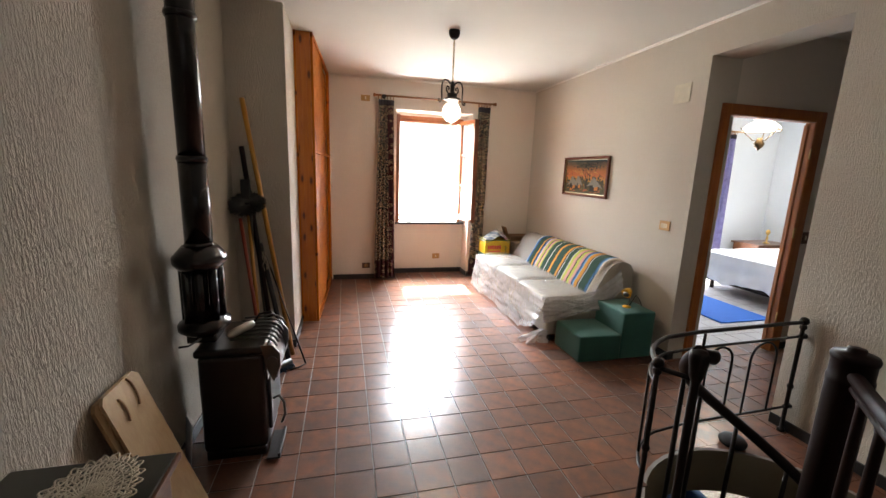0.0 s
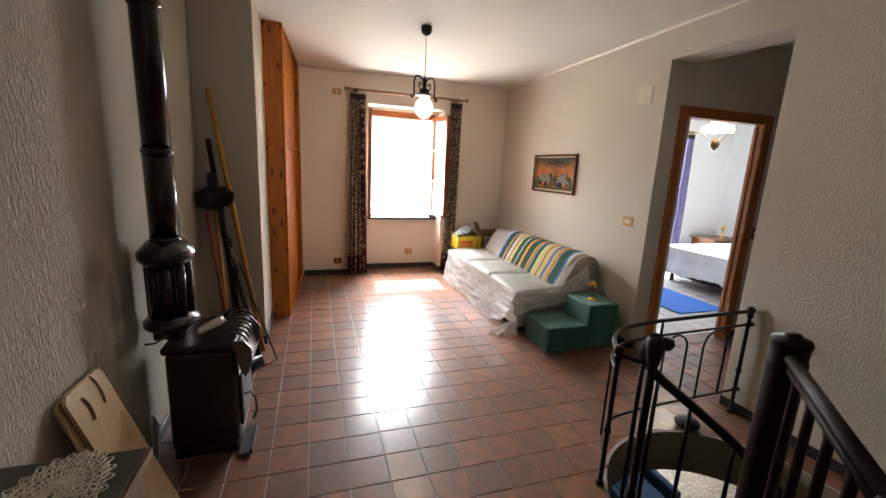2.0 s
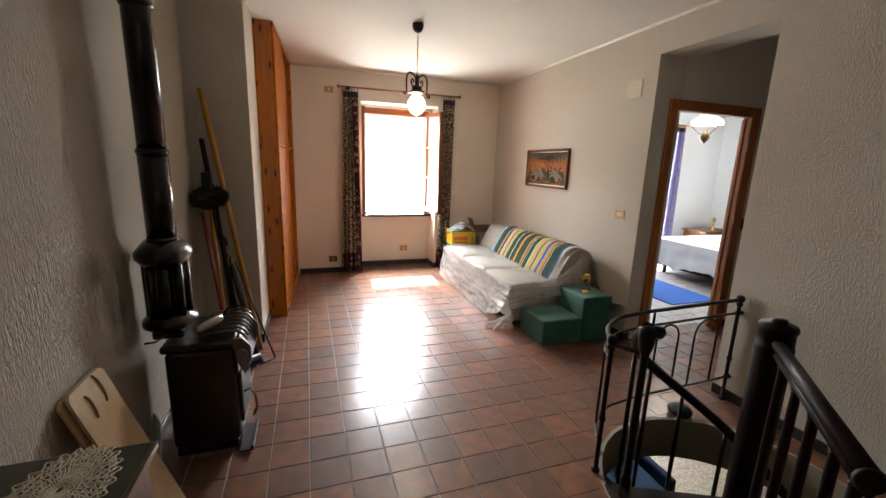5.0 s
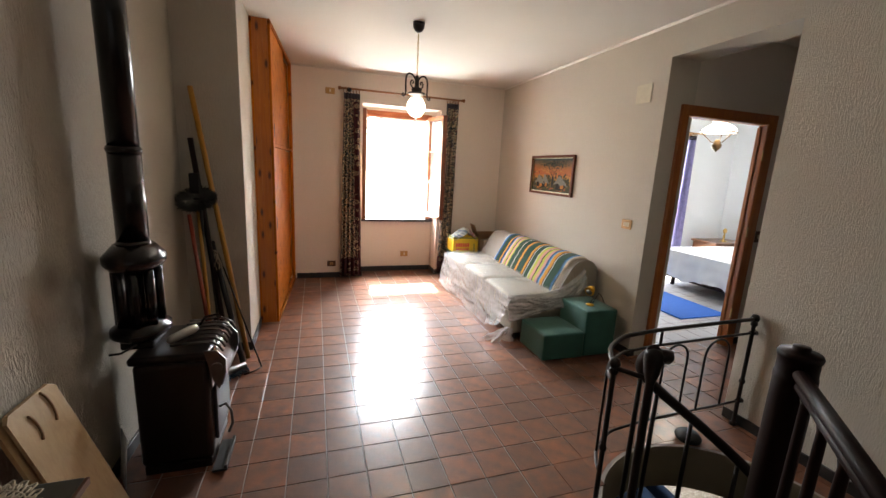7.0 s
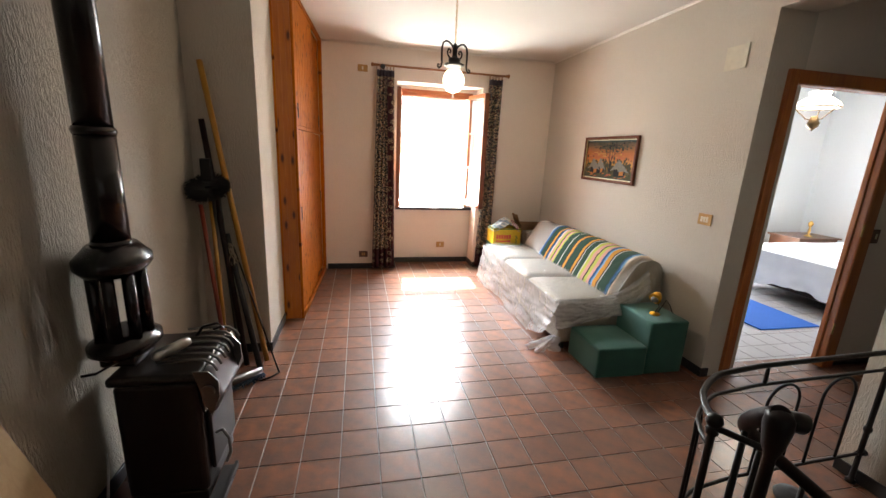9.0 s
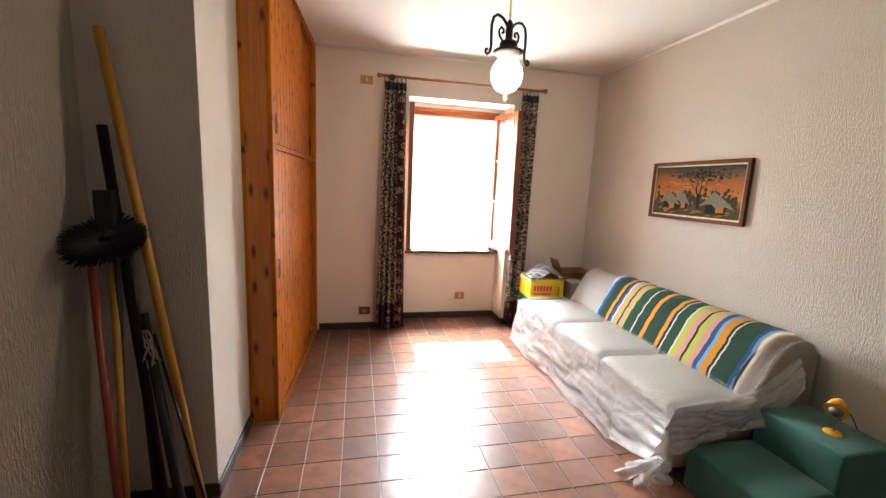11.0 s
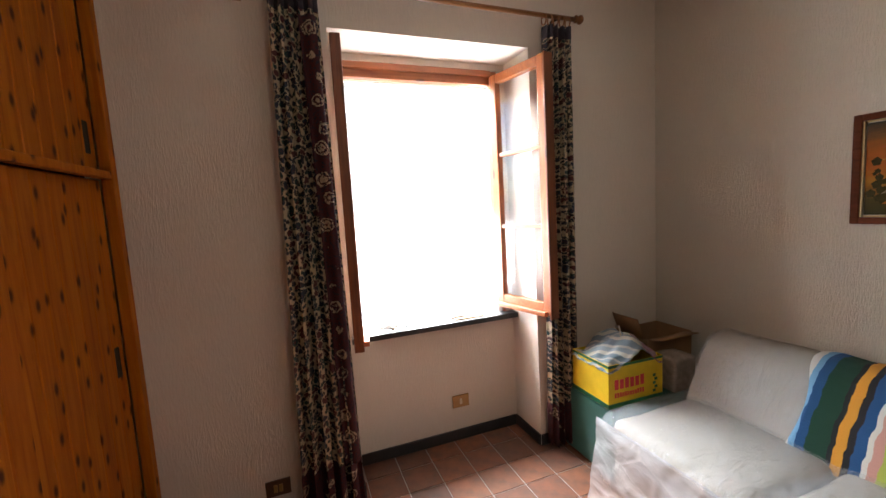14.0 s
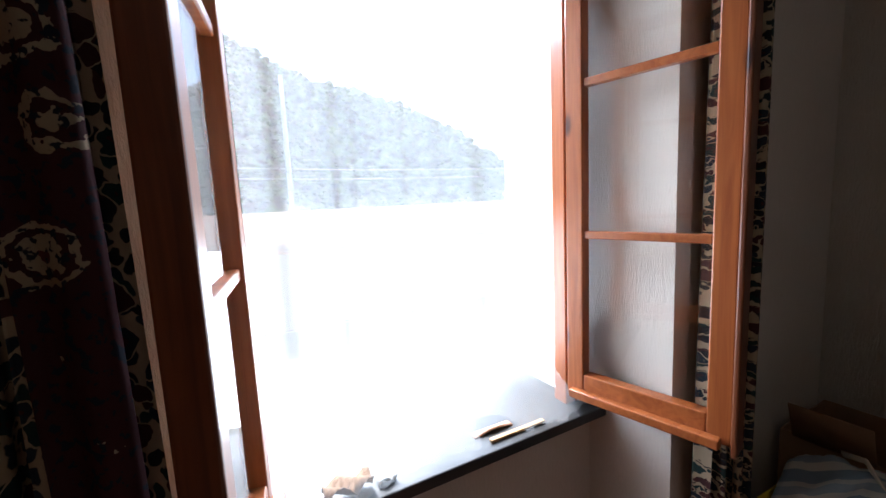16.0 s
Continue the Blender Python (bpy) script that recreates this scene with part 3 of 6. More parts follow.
# ---- door to the bedroom ----
def door_frame():
    t = thing("door_1", (3.45, 2.62, 0), "open bedroom doorway with reddish-brown wooden frame", "door")
    t["kind"] = "structure"
    for name, b in (("jamb", (3.04, 3.055, 2.61, 2.69, 0, 2.13)), ("jamb", (3.975, 3.99, 2.61, 2.69, 0, 2.13)), ("head_jamb", (3.055, 3.975, 2.61, 2.69, 2.115, 2.13)),
                    ("architrave", (2.975, 3.05, 2.605, 2.638, 0, 2.205)), ("architrave", (3.98, 4.085, 2.605, 2.638, 0, 2.205)), ("head_architrave", (3.051, 3.979, 2.605, 2.638, 2.12, 2.205)),
                    ("stop", (3.96, 3.974, 2.655, 2.69, 0, 2.10)), ("stop", (3.056, 3.07, 2.655, 2.69, 0, 2.10))):
        part(name, box(B(), *b, 0.004, 2), "door_wood", t)
    for z in (0.35, 1.15, 1.85):
        part("hinge", tube(B(), [(3.97, 2.602, z - 0.045), (3.97, 2.602, z + 0.045)], 0.007, 8), "brass", t, "small brass hinge barrel")


door_frame()


# ---- window ----
def window():
    t = thing("window_1", (1.31, 5.97, 0.8), "wooden casement window standing open, reddish-orange varnish, three panes each", "window")
    t["kind"] = "structure"
    for n, b, mt in (("frame_side", (0.775, 0.812, 5.945, 6.0, 0.811, 2.37), "window_wood"), ("frame_side", (1.735, 1.79, 5.945, 6.0, 0.811, 2.37), "window_wood"),
                     ("frame_head", (0.8125, 1.74, 5.945, 6.0, 2.285, 2.37), "window_wood_x"), ("frame_head_lip", (0.8125, 1.74, 5.93, 5.944, 2.33, 2.37), "window_wood_x")):
        part(n, box(B(), *b, 0.004, 2), mt, t)

    def sash(hx, hy, ex, ey, name, lab, hs=0.034):
        d = Vector((ex - hx, ey - hy, 0))
        w = d.length
        d.normalize()
        nrm = Vector((-d.y, d.x, 0))
        z0, z1 = 0.872, 2.33
        def slab(a0, a1, n0, n1, zz0, zz1, bev=0.004):
            bm = box(B(), a0, a1, n0, n1, zz0, zz1, bev, 2)
            for v in bm.verts:
                c = v.co.copy()
                v.co = Vector((hx, hy, 0)) + d * c.x + nrm * c.y + Vector((0, 0, c.z))
            return bm
        s = part(name, slab(0, 0.055, -0.021, 0.021, z0, z1), "window_wood", t, lab)
        part("stile", slab(w - 0.055, w, -0.021, 0.021, z0, z1), "window_wood", s)
        part("rail", slab(0.0555, w - 0.0555, -0.02, 0.02, z0, z0 + 0.07), "window_wood_x", s)
        part("rail", slab(0.0555, w - 0.0555, -0.02, 0.02, z1 - 0.055, z1), "window_wood_x", s)
        side = -1 if ex > hx else 1
        part("weather_bar", slab(0.02, w - 0.02, *sorted((side * 0.022, side * 0.05)), z0 - 0.005, z0 + 0.022), "window_wood_x", s)
        zs = [z0 + 0.07, 1.388, 1.836, z1 - 0.055]
        for z in zs[1:3]:
            part("glazing_bar", slab(0.0555, w - 0.0555, -0.013, 0.013, z - 0.012, z + 0.012), "window_wood_x", s)
        for a, b in zip(zs, zs[1:]):
            g = part("pane", slab(0.05, w - 0.05, -0.002, 0.002, a + 0.008, b - 0.008, 0), "glass", s)
            g.visible_shadow = False
        part("latch_strip", slab(w + 0.0005, w + 0.014, -hs, hs, z0 - 0.02, z1, 0.004), "window_wood_dark", s, "darker rebated closing strip")

    sash(1.747, 5.935, 1.853, 5.50, "sash_east", "open window sash with three panes")
    sash(0.802, 5.93, 0.743, 5.52, "sash_west", "open window sash folded back beside the curtain", 0.024)
    sill = structure("window_sill", box(B(), 0.726, 1.839, 5.868, 6.345, 0.778, 0.812, 0.004), "slate", "dark slate window sill")


window()


def sheer():
    def fn(u, v):
        x = 0.825 + 0.975 * u
        y = 5.985 - 0.02 * math.sin(u * 40) * (1 - 0.5 * v) - 0.006 * math.sin(u * 97 + 2)
        z = 2.27 - 1.455 * v
        if v > 0.93:
            y -= (v - 0.93) / 0.07 * 0.12
            k = (v - 0.93) / 0.07
            lift = 0.5 * min(1, max(0, (u - 0.53) / 0.02)) * min(1, max(0, (0.70 - u) / 0.05))
            y += 0.12 * k * lift
            z = 2.27 - 1.455 * 0.93 - k * (0.075 + 0.012 * math.sin(u * 9 + 1) + 0.006 * math.sin(u * 31)) * (1 - lift)
        return (x, y, z)
    t = thing("net_curtain", (1.3, 5.98, 0.81), "sheer white net curtain hanging over the slate sill", "curtain")
    part("net", sheet(B(), fn, 90, 40), "sheer", t)
    part("cord", tube(B(), [(0.815, 5.975, 2.272), (1.738, 5.975, 2.272)], 0.004, 6), "white_paint", t)


sheer()


# ---- curtains and rod ----
def curtain(x0, x1, y, ztop, zbot, folds, seed, flare, mat, lab, group):
    t = thing("curtain", ((x0 + x1) / 2, y, zbot), lab, "curtain", group)
    rnd = random.Random(seed)
    ph = [rnd.uniform(0, 6) for _ in range(4)]
    def place(u, z):
        k = (ztop - z) / (ztop - zbot)
        xa, xb = x0 - flare[0] * k, x1 + flare[1] * k
        amp = 0.024 + 0.014 * k
        s = u * folds * 2 * math.pi
        x = xa + (xb - xa) * u + 0.008 * math.sin(2 * s + ph[0])
        yy = y + amp * math.sin(s + ph[1] + 0.5 * k * math.sin(ph[2] + 3 * u)) + 0.008 * math.sin(2.3 * s + ph[3] + 2 * k)
        return (x, yy, z)
    n = folds * 12
    part("cloth", sheet(B(), lambda u, v: place(u, ztop - 0.07 - (ztop - zbot - 0.33) * v), n, 30), mat, t)
    part("header", sheet(B(), lambda u, v: place(u, ztop - 0.07 * v), n, 3, thick=0.0015), "curtain_hem", t, "dark gathered curtain heading")
    part("hem", sheet(B(), lambda u, v: place(u, zbot + 0.26 * (1 - v)), n, 4, thick=0.0015), "curtain_border" if mat == "curtain" else mat, t, "dark patterned curtain hem")
    for i in range(folds + 1):
        cx = x0 + (x1 - x0) * i / folds
        ring = [(cx, 5.57 + 0.022 * math.cos(a) * (1 if y < 5.6 else 1) + (y - 5.57), ztop + 0.03 + 0.028 * math.sin(a)) for a in (2 * math.pi * k / 14 for k in range(15))]
        part("ring", tube(B(), ring, 0.004, 6, caps=False), "rod_wood", t)
    return t


c = curtain(0.475, 0.676, 5.56, 2.505, 0.035, 5, 3, (0.06, 0.035), "curtain", "long dark patterned curtain with cream motifs beside the window", "curtains at the window")
part("edge_border", sheet(B(), lambda u, v: (0.594 + 0.038 * v + 0.074 * u, 5.524 + 0.012 * math.sin(u * 7), 2.40 - 2.10 * v), 10, 24, thick=0.0015), "curtain_border", c, "brown border with cream leaf motifs")
curtain(1.90, 2.06, 5.575, 2.505, 0.035, 4, 8, (0.04, -0.02), "curtain", "long dark patterned curtain gathered beside the open sash", "curtains at the window")

rod = thing("curtain_rod", (1.28, 5.575, 2.56), "turned brown wooden curtain rod with ball finials on the wall", "curtain rod")
part("pole", tube(B(), [(0.46, 5.575, 2.562), (2.11, 5.575, 2.558)], 0.013, 12), "rod_wood", rod)
for sx, s in ((0.46, -1), (2.11, 1)):
    pts = [(sx + s * d, 5.575, 2.56) for d in (0, 0.006, 0.012, 0.02, 0.03, 0.04, 0.05, 0.055)]
    part("finial", tube(B(), pts, [0.015, 0.022, 0.014, 0.016, 0.024, 0.026, 0.018, 0.006], 14), "rod_wood", rod)
for bx in (0.53, 2.0):
    part("bracket", tube(B(), [(bx, 5.649, 2.56), (bx, 5.60, 2.56), (bx, 5.575, 2.545)], 0.008, 8), "black", rod)
part("stopper_knob", tube(B(), [(0.545, 5.53, 2.54), (0.545, 5.535, 2.54), (0.545, 5.56, 2.54)], [0.024, 0.03, 0.02], 14), "black", rod, "round black knob")


# ---- plates on the walls ----
def plate(name, at, size, normal, mat, lab, cat, buttons=1, bmat="cream_plastic"):
    x, y, z = at
    w, h = size
    t = thing(name, at, lab, cat)
    d = 0.009
    if normal == "y":
        part("cover", box(B(), x - w / 2, x + w / 2, y - d, y, z - h / 2, z + h / 2, 0.003), mat, t)
    else:
        part("cover", box(B(), x - d, x, y - w / 2, y + w / 2, z - h / 2, z + h / 2, 0.003), mat, t)
    for i in range(buttons):
        o = (i - (buttons - 1) / 2) * 0.024
        if normal == "y":
            part("insert", box(B(), x + o - 0.009, x + o + 0.009, y - d - 0.004, y - d, z - 0.02, z + 0.02, 0.002), bmat, t)
        else:
            part("insert", box(B(), x - d - 0.004, x - d, y + o - 0.009, y + o + 0.009, z - 0.02, z + 0.02, 0.002), bmat, t)


plate("wall_box", (0.308, 5.65, 2.522), (0.12, 0.078), "y", "gold_plate", "gilt blank socket plate high on the wall near the curtain rod", "wall plate")
plate("socket", (0.312, 5.65, 0.20), (0.115, 0.082), "y", "brown_plate", "brown socket plate low on the wall beside the curtain", "socket", 2, "gold_plate")
plate("socket", (1.42, 5.94, 0.262), (0.115, 0.082), "y", "gold_plate", "gilt socket plate low in the window recess", "socket")
plate("light_switch", (2.81, 2.86, 1.18), (0.12, 0.085), "x", "gold_plate", "gilt three-button switch plate on the wall", "light switch", 3)
plate("wall_cover", (2.81, 2.87, 2.305), (0.17, 0.155), "x", "cover_paint", "blank cream square cover plate high on the wall", "wall plate", 0)
plate("light_switch", (4.17, 2.64, 1.1), (0.07, 0.11), "y", "brown_plate", "small brown switch beside the bedroom door", "light switch")


# ---- built-in wardrobe ----
def wardrobe():
    t = thing("wardrobe", (-0.5, 4.85, 0), "built-in wardrobe of knotty orange pine with sliding doors", "wardrobe")
    X = CUP_X
    part("side_post", box(B(), -0.424, -0.275, CUP_Y, CUP_Y + 0.04, 0, ZC - 0.002, 0.004), "pine_y", t)
    for sx in (-0.358, -0.316):
        part("side_bead", box(B(), sx - 0.002, sx + 0.002, CUP_Y - 0.003, CUP_Y - 0.0005, 0, ZC - 0.002), "pine_y", t)
    part("corner_trim", box(B(), -0.42, -0.40, CUP_Y - 0.012, CUP_Y - 0.001, 0, ZC - 0.002, 0.003), "pine", t)
    part("front_stile", box(B(), -0.274, X, CUP_Y - 0.002, CUP_Y + 0.06, 0, ZC - 0.002, 0.004), "pine", t)
    part("end_stile", box(B(), -0.29, X, YF - 0.05, YF - 0.002, 0, ZC - 0.002, 0.004), "pine", t)
    part("middle_rail", box(B(), -0.285, X, CUP_Y + 0.061, YF - 0.051, 1.715, 1.745, 0.003), "pine", t)
    part("top_rail", box(B(), -0.285, X, CUP_Y + 0.061, YF - 0.051, ZC - 0.04, ZC - 0.002, 0.003), "pine", t)
    part("bottom_rail", box(B(), -0.285, X + 0.004, CUP_Y + 0.061, YF - 0.051, 0.0, 0.055, 0.003), "pine", t)
    part("back", box(B(), XL + 0.02, -0.36, CUP_Y + 0.045, YF - 0.004, 0.001, ZC - 0.004), "dark_wood", t)
    y0, y1, ym = CUP_Y + 0.062, YF - 0.052, 4.95
    for z0, z1, nm in ((0.056, 1.713, "lower_door"), (1.747, ZC - 0.042, "upper_door")):
        for a, b, fx in ((y0, ym + 0.02, -0.262), (ym - 0.02, y1, -0.297)):
            d = part(nm, box(B(), fx - 0.022, fx - 0.006, a, b, z0, z1), "pine", t, "sliding wardrobe door of tongued pine boards")
            n = 10 if a == y0 else 8
            w = (b - a) / n
            for i in range(n):
                part("board", box(B(), fx - 0.0055, fx + 0.004, a + i * w + 0.0012, a + (i + 1) * w - 0.0012, z0 + 0.002, z1 - 0.002, 0.003, 1), "pine", d)
            hy = a + 0.045 if a == y0 else b - 0.06
            hz = 0.98 if nm == "lower_door" else 1.87
            part("handle_cup", box(B(), fx + 0.0045, fx + 0.007, hy - 0.016, hy + 0.016, hz - 0.062, hz + 0.062, 0.001, 1), "black", d, "recessed dark pull handle")
            part("handle_rim", box(B(), fx + 0.0072, fx + 0.009, hy + 0.010, hy + 0.015, hz - 0.058, hz + 0.058), "iron", d)

    for o in t.children_recursive:
        for v in o.data.vertices:
            v.co.x += max(0, v.co.y - CUP_Y) * 0.052


wardrobe()


# ---- sofa ----
def cushion(x0, x1, y0, y1, z0, z1, seed, r=0.06, amp=0.008):
    bm = box(B(), x0, x1, y0, y1, z0, z1, r, 4)
    bmesh.ops.subdivide_edges(bm, edges=[e for e in bm.edges if e.calc_length() > 0.12], cuts=7, use_grid_fill=True)
    for v in bm.verts:
        n = noise.noise_vector(v.co * 6 + Vector((seed, 0, 0)))
        v.co += n * amp
        if v.co.z > (z0 + z1) / 2:
            u, w = (v.co.x - x0) / (x1 - x0), (v.co.y - y0) / (y1 - y0)
            v.co.z += 0.018 * math.sin(max(0, min(1, u)) * math.pi) * math.sin(max(0, min(1, w)) * math.pi)
    for f in bm.faces:
        f.smooth = True
    return bm


BX = [(2.34, 0.42), (2.37, 0.50), (2.42, 0.59), (2.47, 0.68), (2.51, 0.735), (2.56, 0.768), (2.62, 0.78), (2.68, 0.777), (2.73, 0.755), (2.765, 0.71), (2.785, 0.66)]


def back_profile(v, out=0.0):
    s = v * (len(BX) - 1)
    i = min(int(s), len(BX) - 2)
    f = s - i
    x, z = BX[i][0] * (1 - f) + BX[i + 1][0] * f, BX[i][1] * (1 - f) + BX[i + 1][1] * f
    return x - out * (1 - v), z + out * math.sin(v * math.pi)


def sofa():
    t = thing("sofa", (2.3, 4.07, 0), "cream three-seat sofa wrapped in clear plastic film", "sofa")
    part("base", cushion(1.88, 2.76, 3.14, 5.09, 0.07, 0.30, 1, 0.03, 0.004), "upholstery", t)
    for i in range(3):
        part("seat_cushion", cushion(1.845, 2.40, 3.145 + 0.645 * i, 3.78 + 0.645 * i, 0.28, 0.455 + 0.004 * i, 3 + i * 5, 0.05), "upholstery", t)
    bm = sheet(B(), lambda u, v: (back_profile(v)[0], 3.14 + 1.92 * u, back_profile(v)[1] + 0.006 * math.sin(u * 25)), 40, 20)
    n = len(bm.verts)
    for y in (3.14, 5.06):
        pts = [bm.verts.new((back_profile(k / 20)[0], y, back_profile(k / 20)[1])) for k in range(21)] + [bm.verts.new((2.785, y, 0.25)), bm.verts.new((2.34, y, 0.25))]
        bm.faces.new(pts if y > 4 else pts[::-1])
    part("backrest", bm, "upholstery", t)
    for x in (1.95, 2.68):
        for y in (3.2, 4.94):
            part("leg", tube(B(), [(x, y, 0), (x, y, 0.075)], 0.02, 10), "black", t)
    # the clear film: over the seat, hanging down before it, and over the back
    def crumple(a, b, c):
        """Sharp-edged folds, in metres."""
        return abs(noise.noise(Vector((a, b, c)))) + 0.5 * abs(noise.noise(Vector((2.3 * a + b, 2.1 * b, c + 3)))) - 0.25

    def skirt(u, v):
        y = 3.09 + 2.04 * u
        near = max(0.0, 1 - u * 5)
        x = 1.822 - 0.035 * v - 0.05 * near * v - 0.035 * v ** 3 * (0.6 + 0.4 * math.sin(u * 9))
        x -= 0.034 * (0.25 + v) * crumple(y * 1.7 + v * 1.1, v * 2.2 - y * 0.7, 1.0) + 0.005 * crumple(y * 6 - v * 2, v * 4, 6.0)
        drop = 0.425 + 0.012 * math.sin(u * 17) + 0.010 * noise.noise(Vector((y * 6, 0, 2))) - 0.17 * near ** 0.7
        return (x, y, max(0.452 - drop * v, 0.008))
    part("plastic_skirt", sheet(B(), skirt, 190, 34), "film_loose", t, "crumpled clear plastic film hanging before the seat")
    def over(u, v):
        y = 3.10 + 2.01 * u
        x = 1.815 + 0.62 * v
        d = abs(((y - 3.14) / 0.645) % 1 - 0.5) * 2
        z = 0.468 + 0.016 * math.sin(min(1, v) * math.pi) - 0.02 * d ** 8 - 0.03 * max(0, 0.08 - v) / 0.08 + 0.012 * abs(noise.noise(Vector((x * 5, y * 4 + x * 5, 0)))) + 0.005 * abs(noise.noise(Vector((x * 13 - y * 6, y * 10, 5))))
        return (x, y, z)
    part("plastic_cover", sheet(B(), over, 90, 26), "film", t, "loose clear plastic film over the seat cushions")
    def over_back(u, v):
        y = 3.12 + 1.95 * u
        w = 0.004 + 0.010 * abs(noise.noise(Vector((y * 13, v * 5, 4)))) * (0.3 if 0.05 < u < 0.78 else 1.0)
        x, z = back_profile(v, w)
        return (x - 0.002, y, z)
    part("plastic_back", sheet(B(), over_back, 120, 24), "film", t, "wrinkled clear plastic film over the backrest")
    def near_end(u, v):
        x = 1.805 + 0.82 * u
        hem = 0.21 - 0.05 * u + 0.02 * math.sin(u * 8 + 1)
        z = 0.462 + 0.25 * u ** 4 - hem * v
        return (x, 3.13 - 0.055 * math.sin(v * 1.5) - 0.040 * (0.3 + v) * crumple(x * 4 + v, v * 3 - x * 2, 2.0) - 0.012 * crumple(x * 12, v * 9, 5.0), z)
    part("plastic_end", sheet(B(), near_end, 110, 30), "film_loose", t, "crumpled plastic film round the end of the sofa")
    def tail(u, v):
        a = u * 2 * math.pi
        r = 0.02 + 0.085 * v + 0.05 * v * noise.noise(Vector((3 * math.cos(a), 3 * math.sin(a), v * 4))) + 0.02 * math.sin(5 * a) + 0.012 * math.sin(11 * a)
        return (1.86 + 1.25 * r * math.cos(a) - 0.08 * v, 3.16 + r * math.sin(a) * 0.8 + 0.05 * v, 0.13 - 0.118 * v + 0.01 * math.sin(7 * a) * v)
    part("plastic_tail", sheet(B(), tail, 80, 18), "film_loose", t, "bunched plastic film trailing on the floor")


sofa()

bm = sheet(B(), lambda u, v: (back_profile(v * 0.72, 0.012)[0] - 0.004, 3.22 + 1.38 * u + 0.022 * math.sin(v * 7 + u * 9), back_profile(v * 0.72, 0.012)[1] + 0.009 + 0.003 * math.sin(u * 40) + 0.010 * abs(noise.noise(Vector((u * 16 + v * 3, v * 2.5, 1))))), 90, 26, thick=0.006)
bl = thing("blanket", (2.5, 3.9, 0.5), "green, orange and blue striped blanket draped over the sofa", "blanket")
part("woven_cloth", bm, "blanket", bl)
bm = B()
for k in range(90):
    px, pz = back_profile(k / 89 * 0.72, 0.014)
    tube(bm, [(px - 0.006, 3.222, pz + 0.01), (px - 0.012, 3.195, pz + 0.006), (px - 0.008, 3.165 - 0.01 * (k % 3), pz - 0.006)], [0.003, 0.0018, 0.0012], 5)
part("fringe", bm, "rope", bl, "knotted cream fringe", "stuff")


# ---- green step poufs and boxes ----
def pouf():
    t = thing("step_pouf", (2.33, 2.92, 0), "dark green velour step-shaped pouf beside the sofa", "pouf")
    part("low_block", cushion(1.965, 2.375, 2.70, 3.115, 0.0, 0.235, 5, 0.015, 0.003), "green_velour", t)
    part("high_block", cushion(2.38, 2.705, 2.705, 3.115, 0.0, 0.425, 9, 0.015, 0.003), "green_velour", t)


pouf()
pf = thing("pouf", (2.36, 5.35, 0), "dark green velour block between sofa and window wall", "pouf")
part("block", cushion(1.99, 2.79, 5.19, 5.61, 0.0, 0.40, 12, 0.02, 0.003), "green_velour", pf)
part("piping", tube(B(), [(1.995, 5.195, 0.382), (1.995, 5.60, 0.382)], 0.004, 6), "green_velour", pf)


def turned(bm, cx, cy, deg):
    bmesh.ops.rotate(bm, verts=bm.verts, cent=(cx, cy, 0), matrix=Matrix.Rotation(radians(deg), 3, "Z"))
    return bm


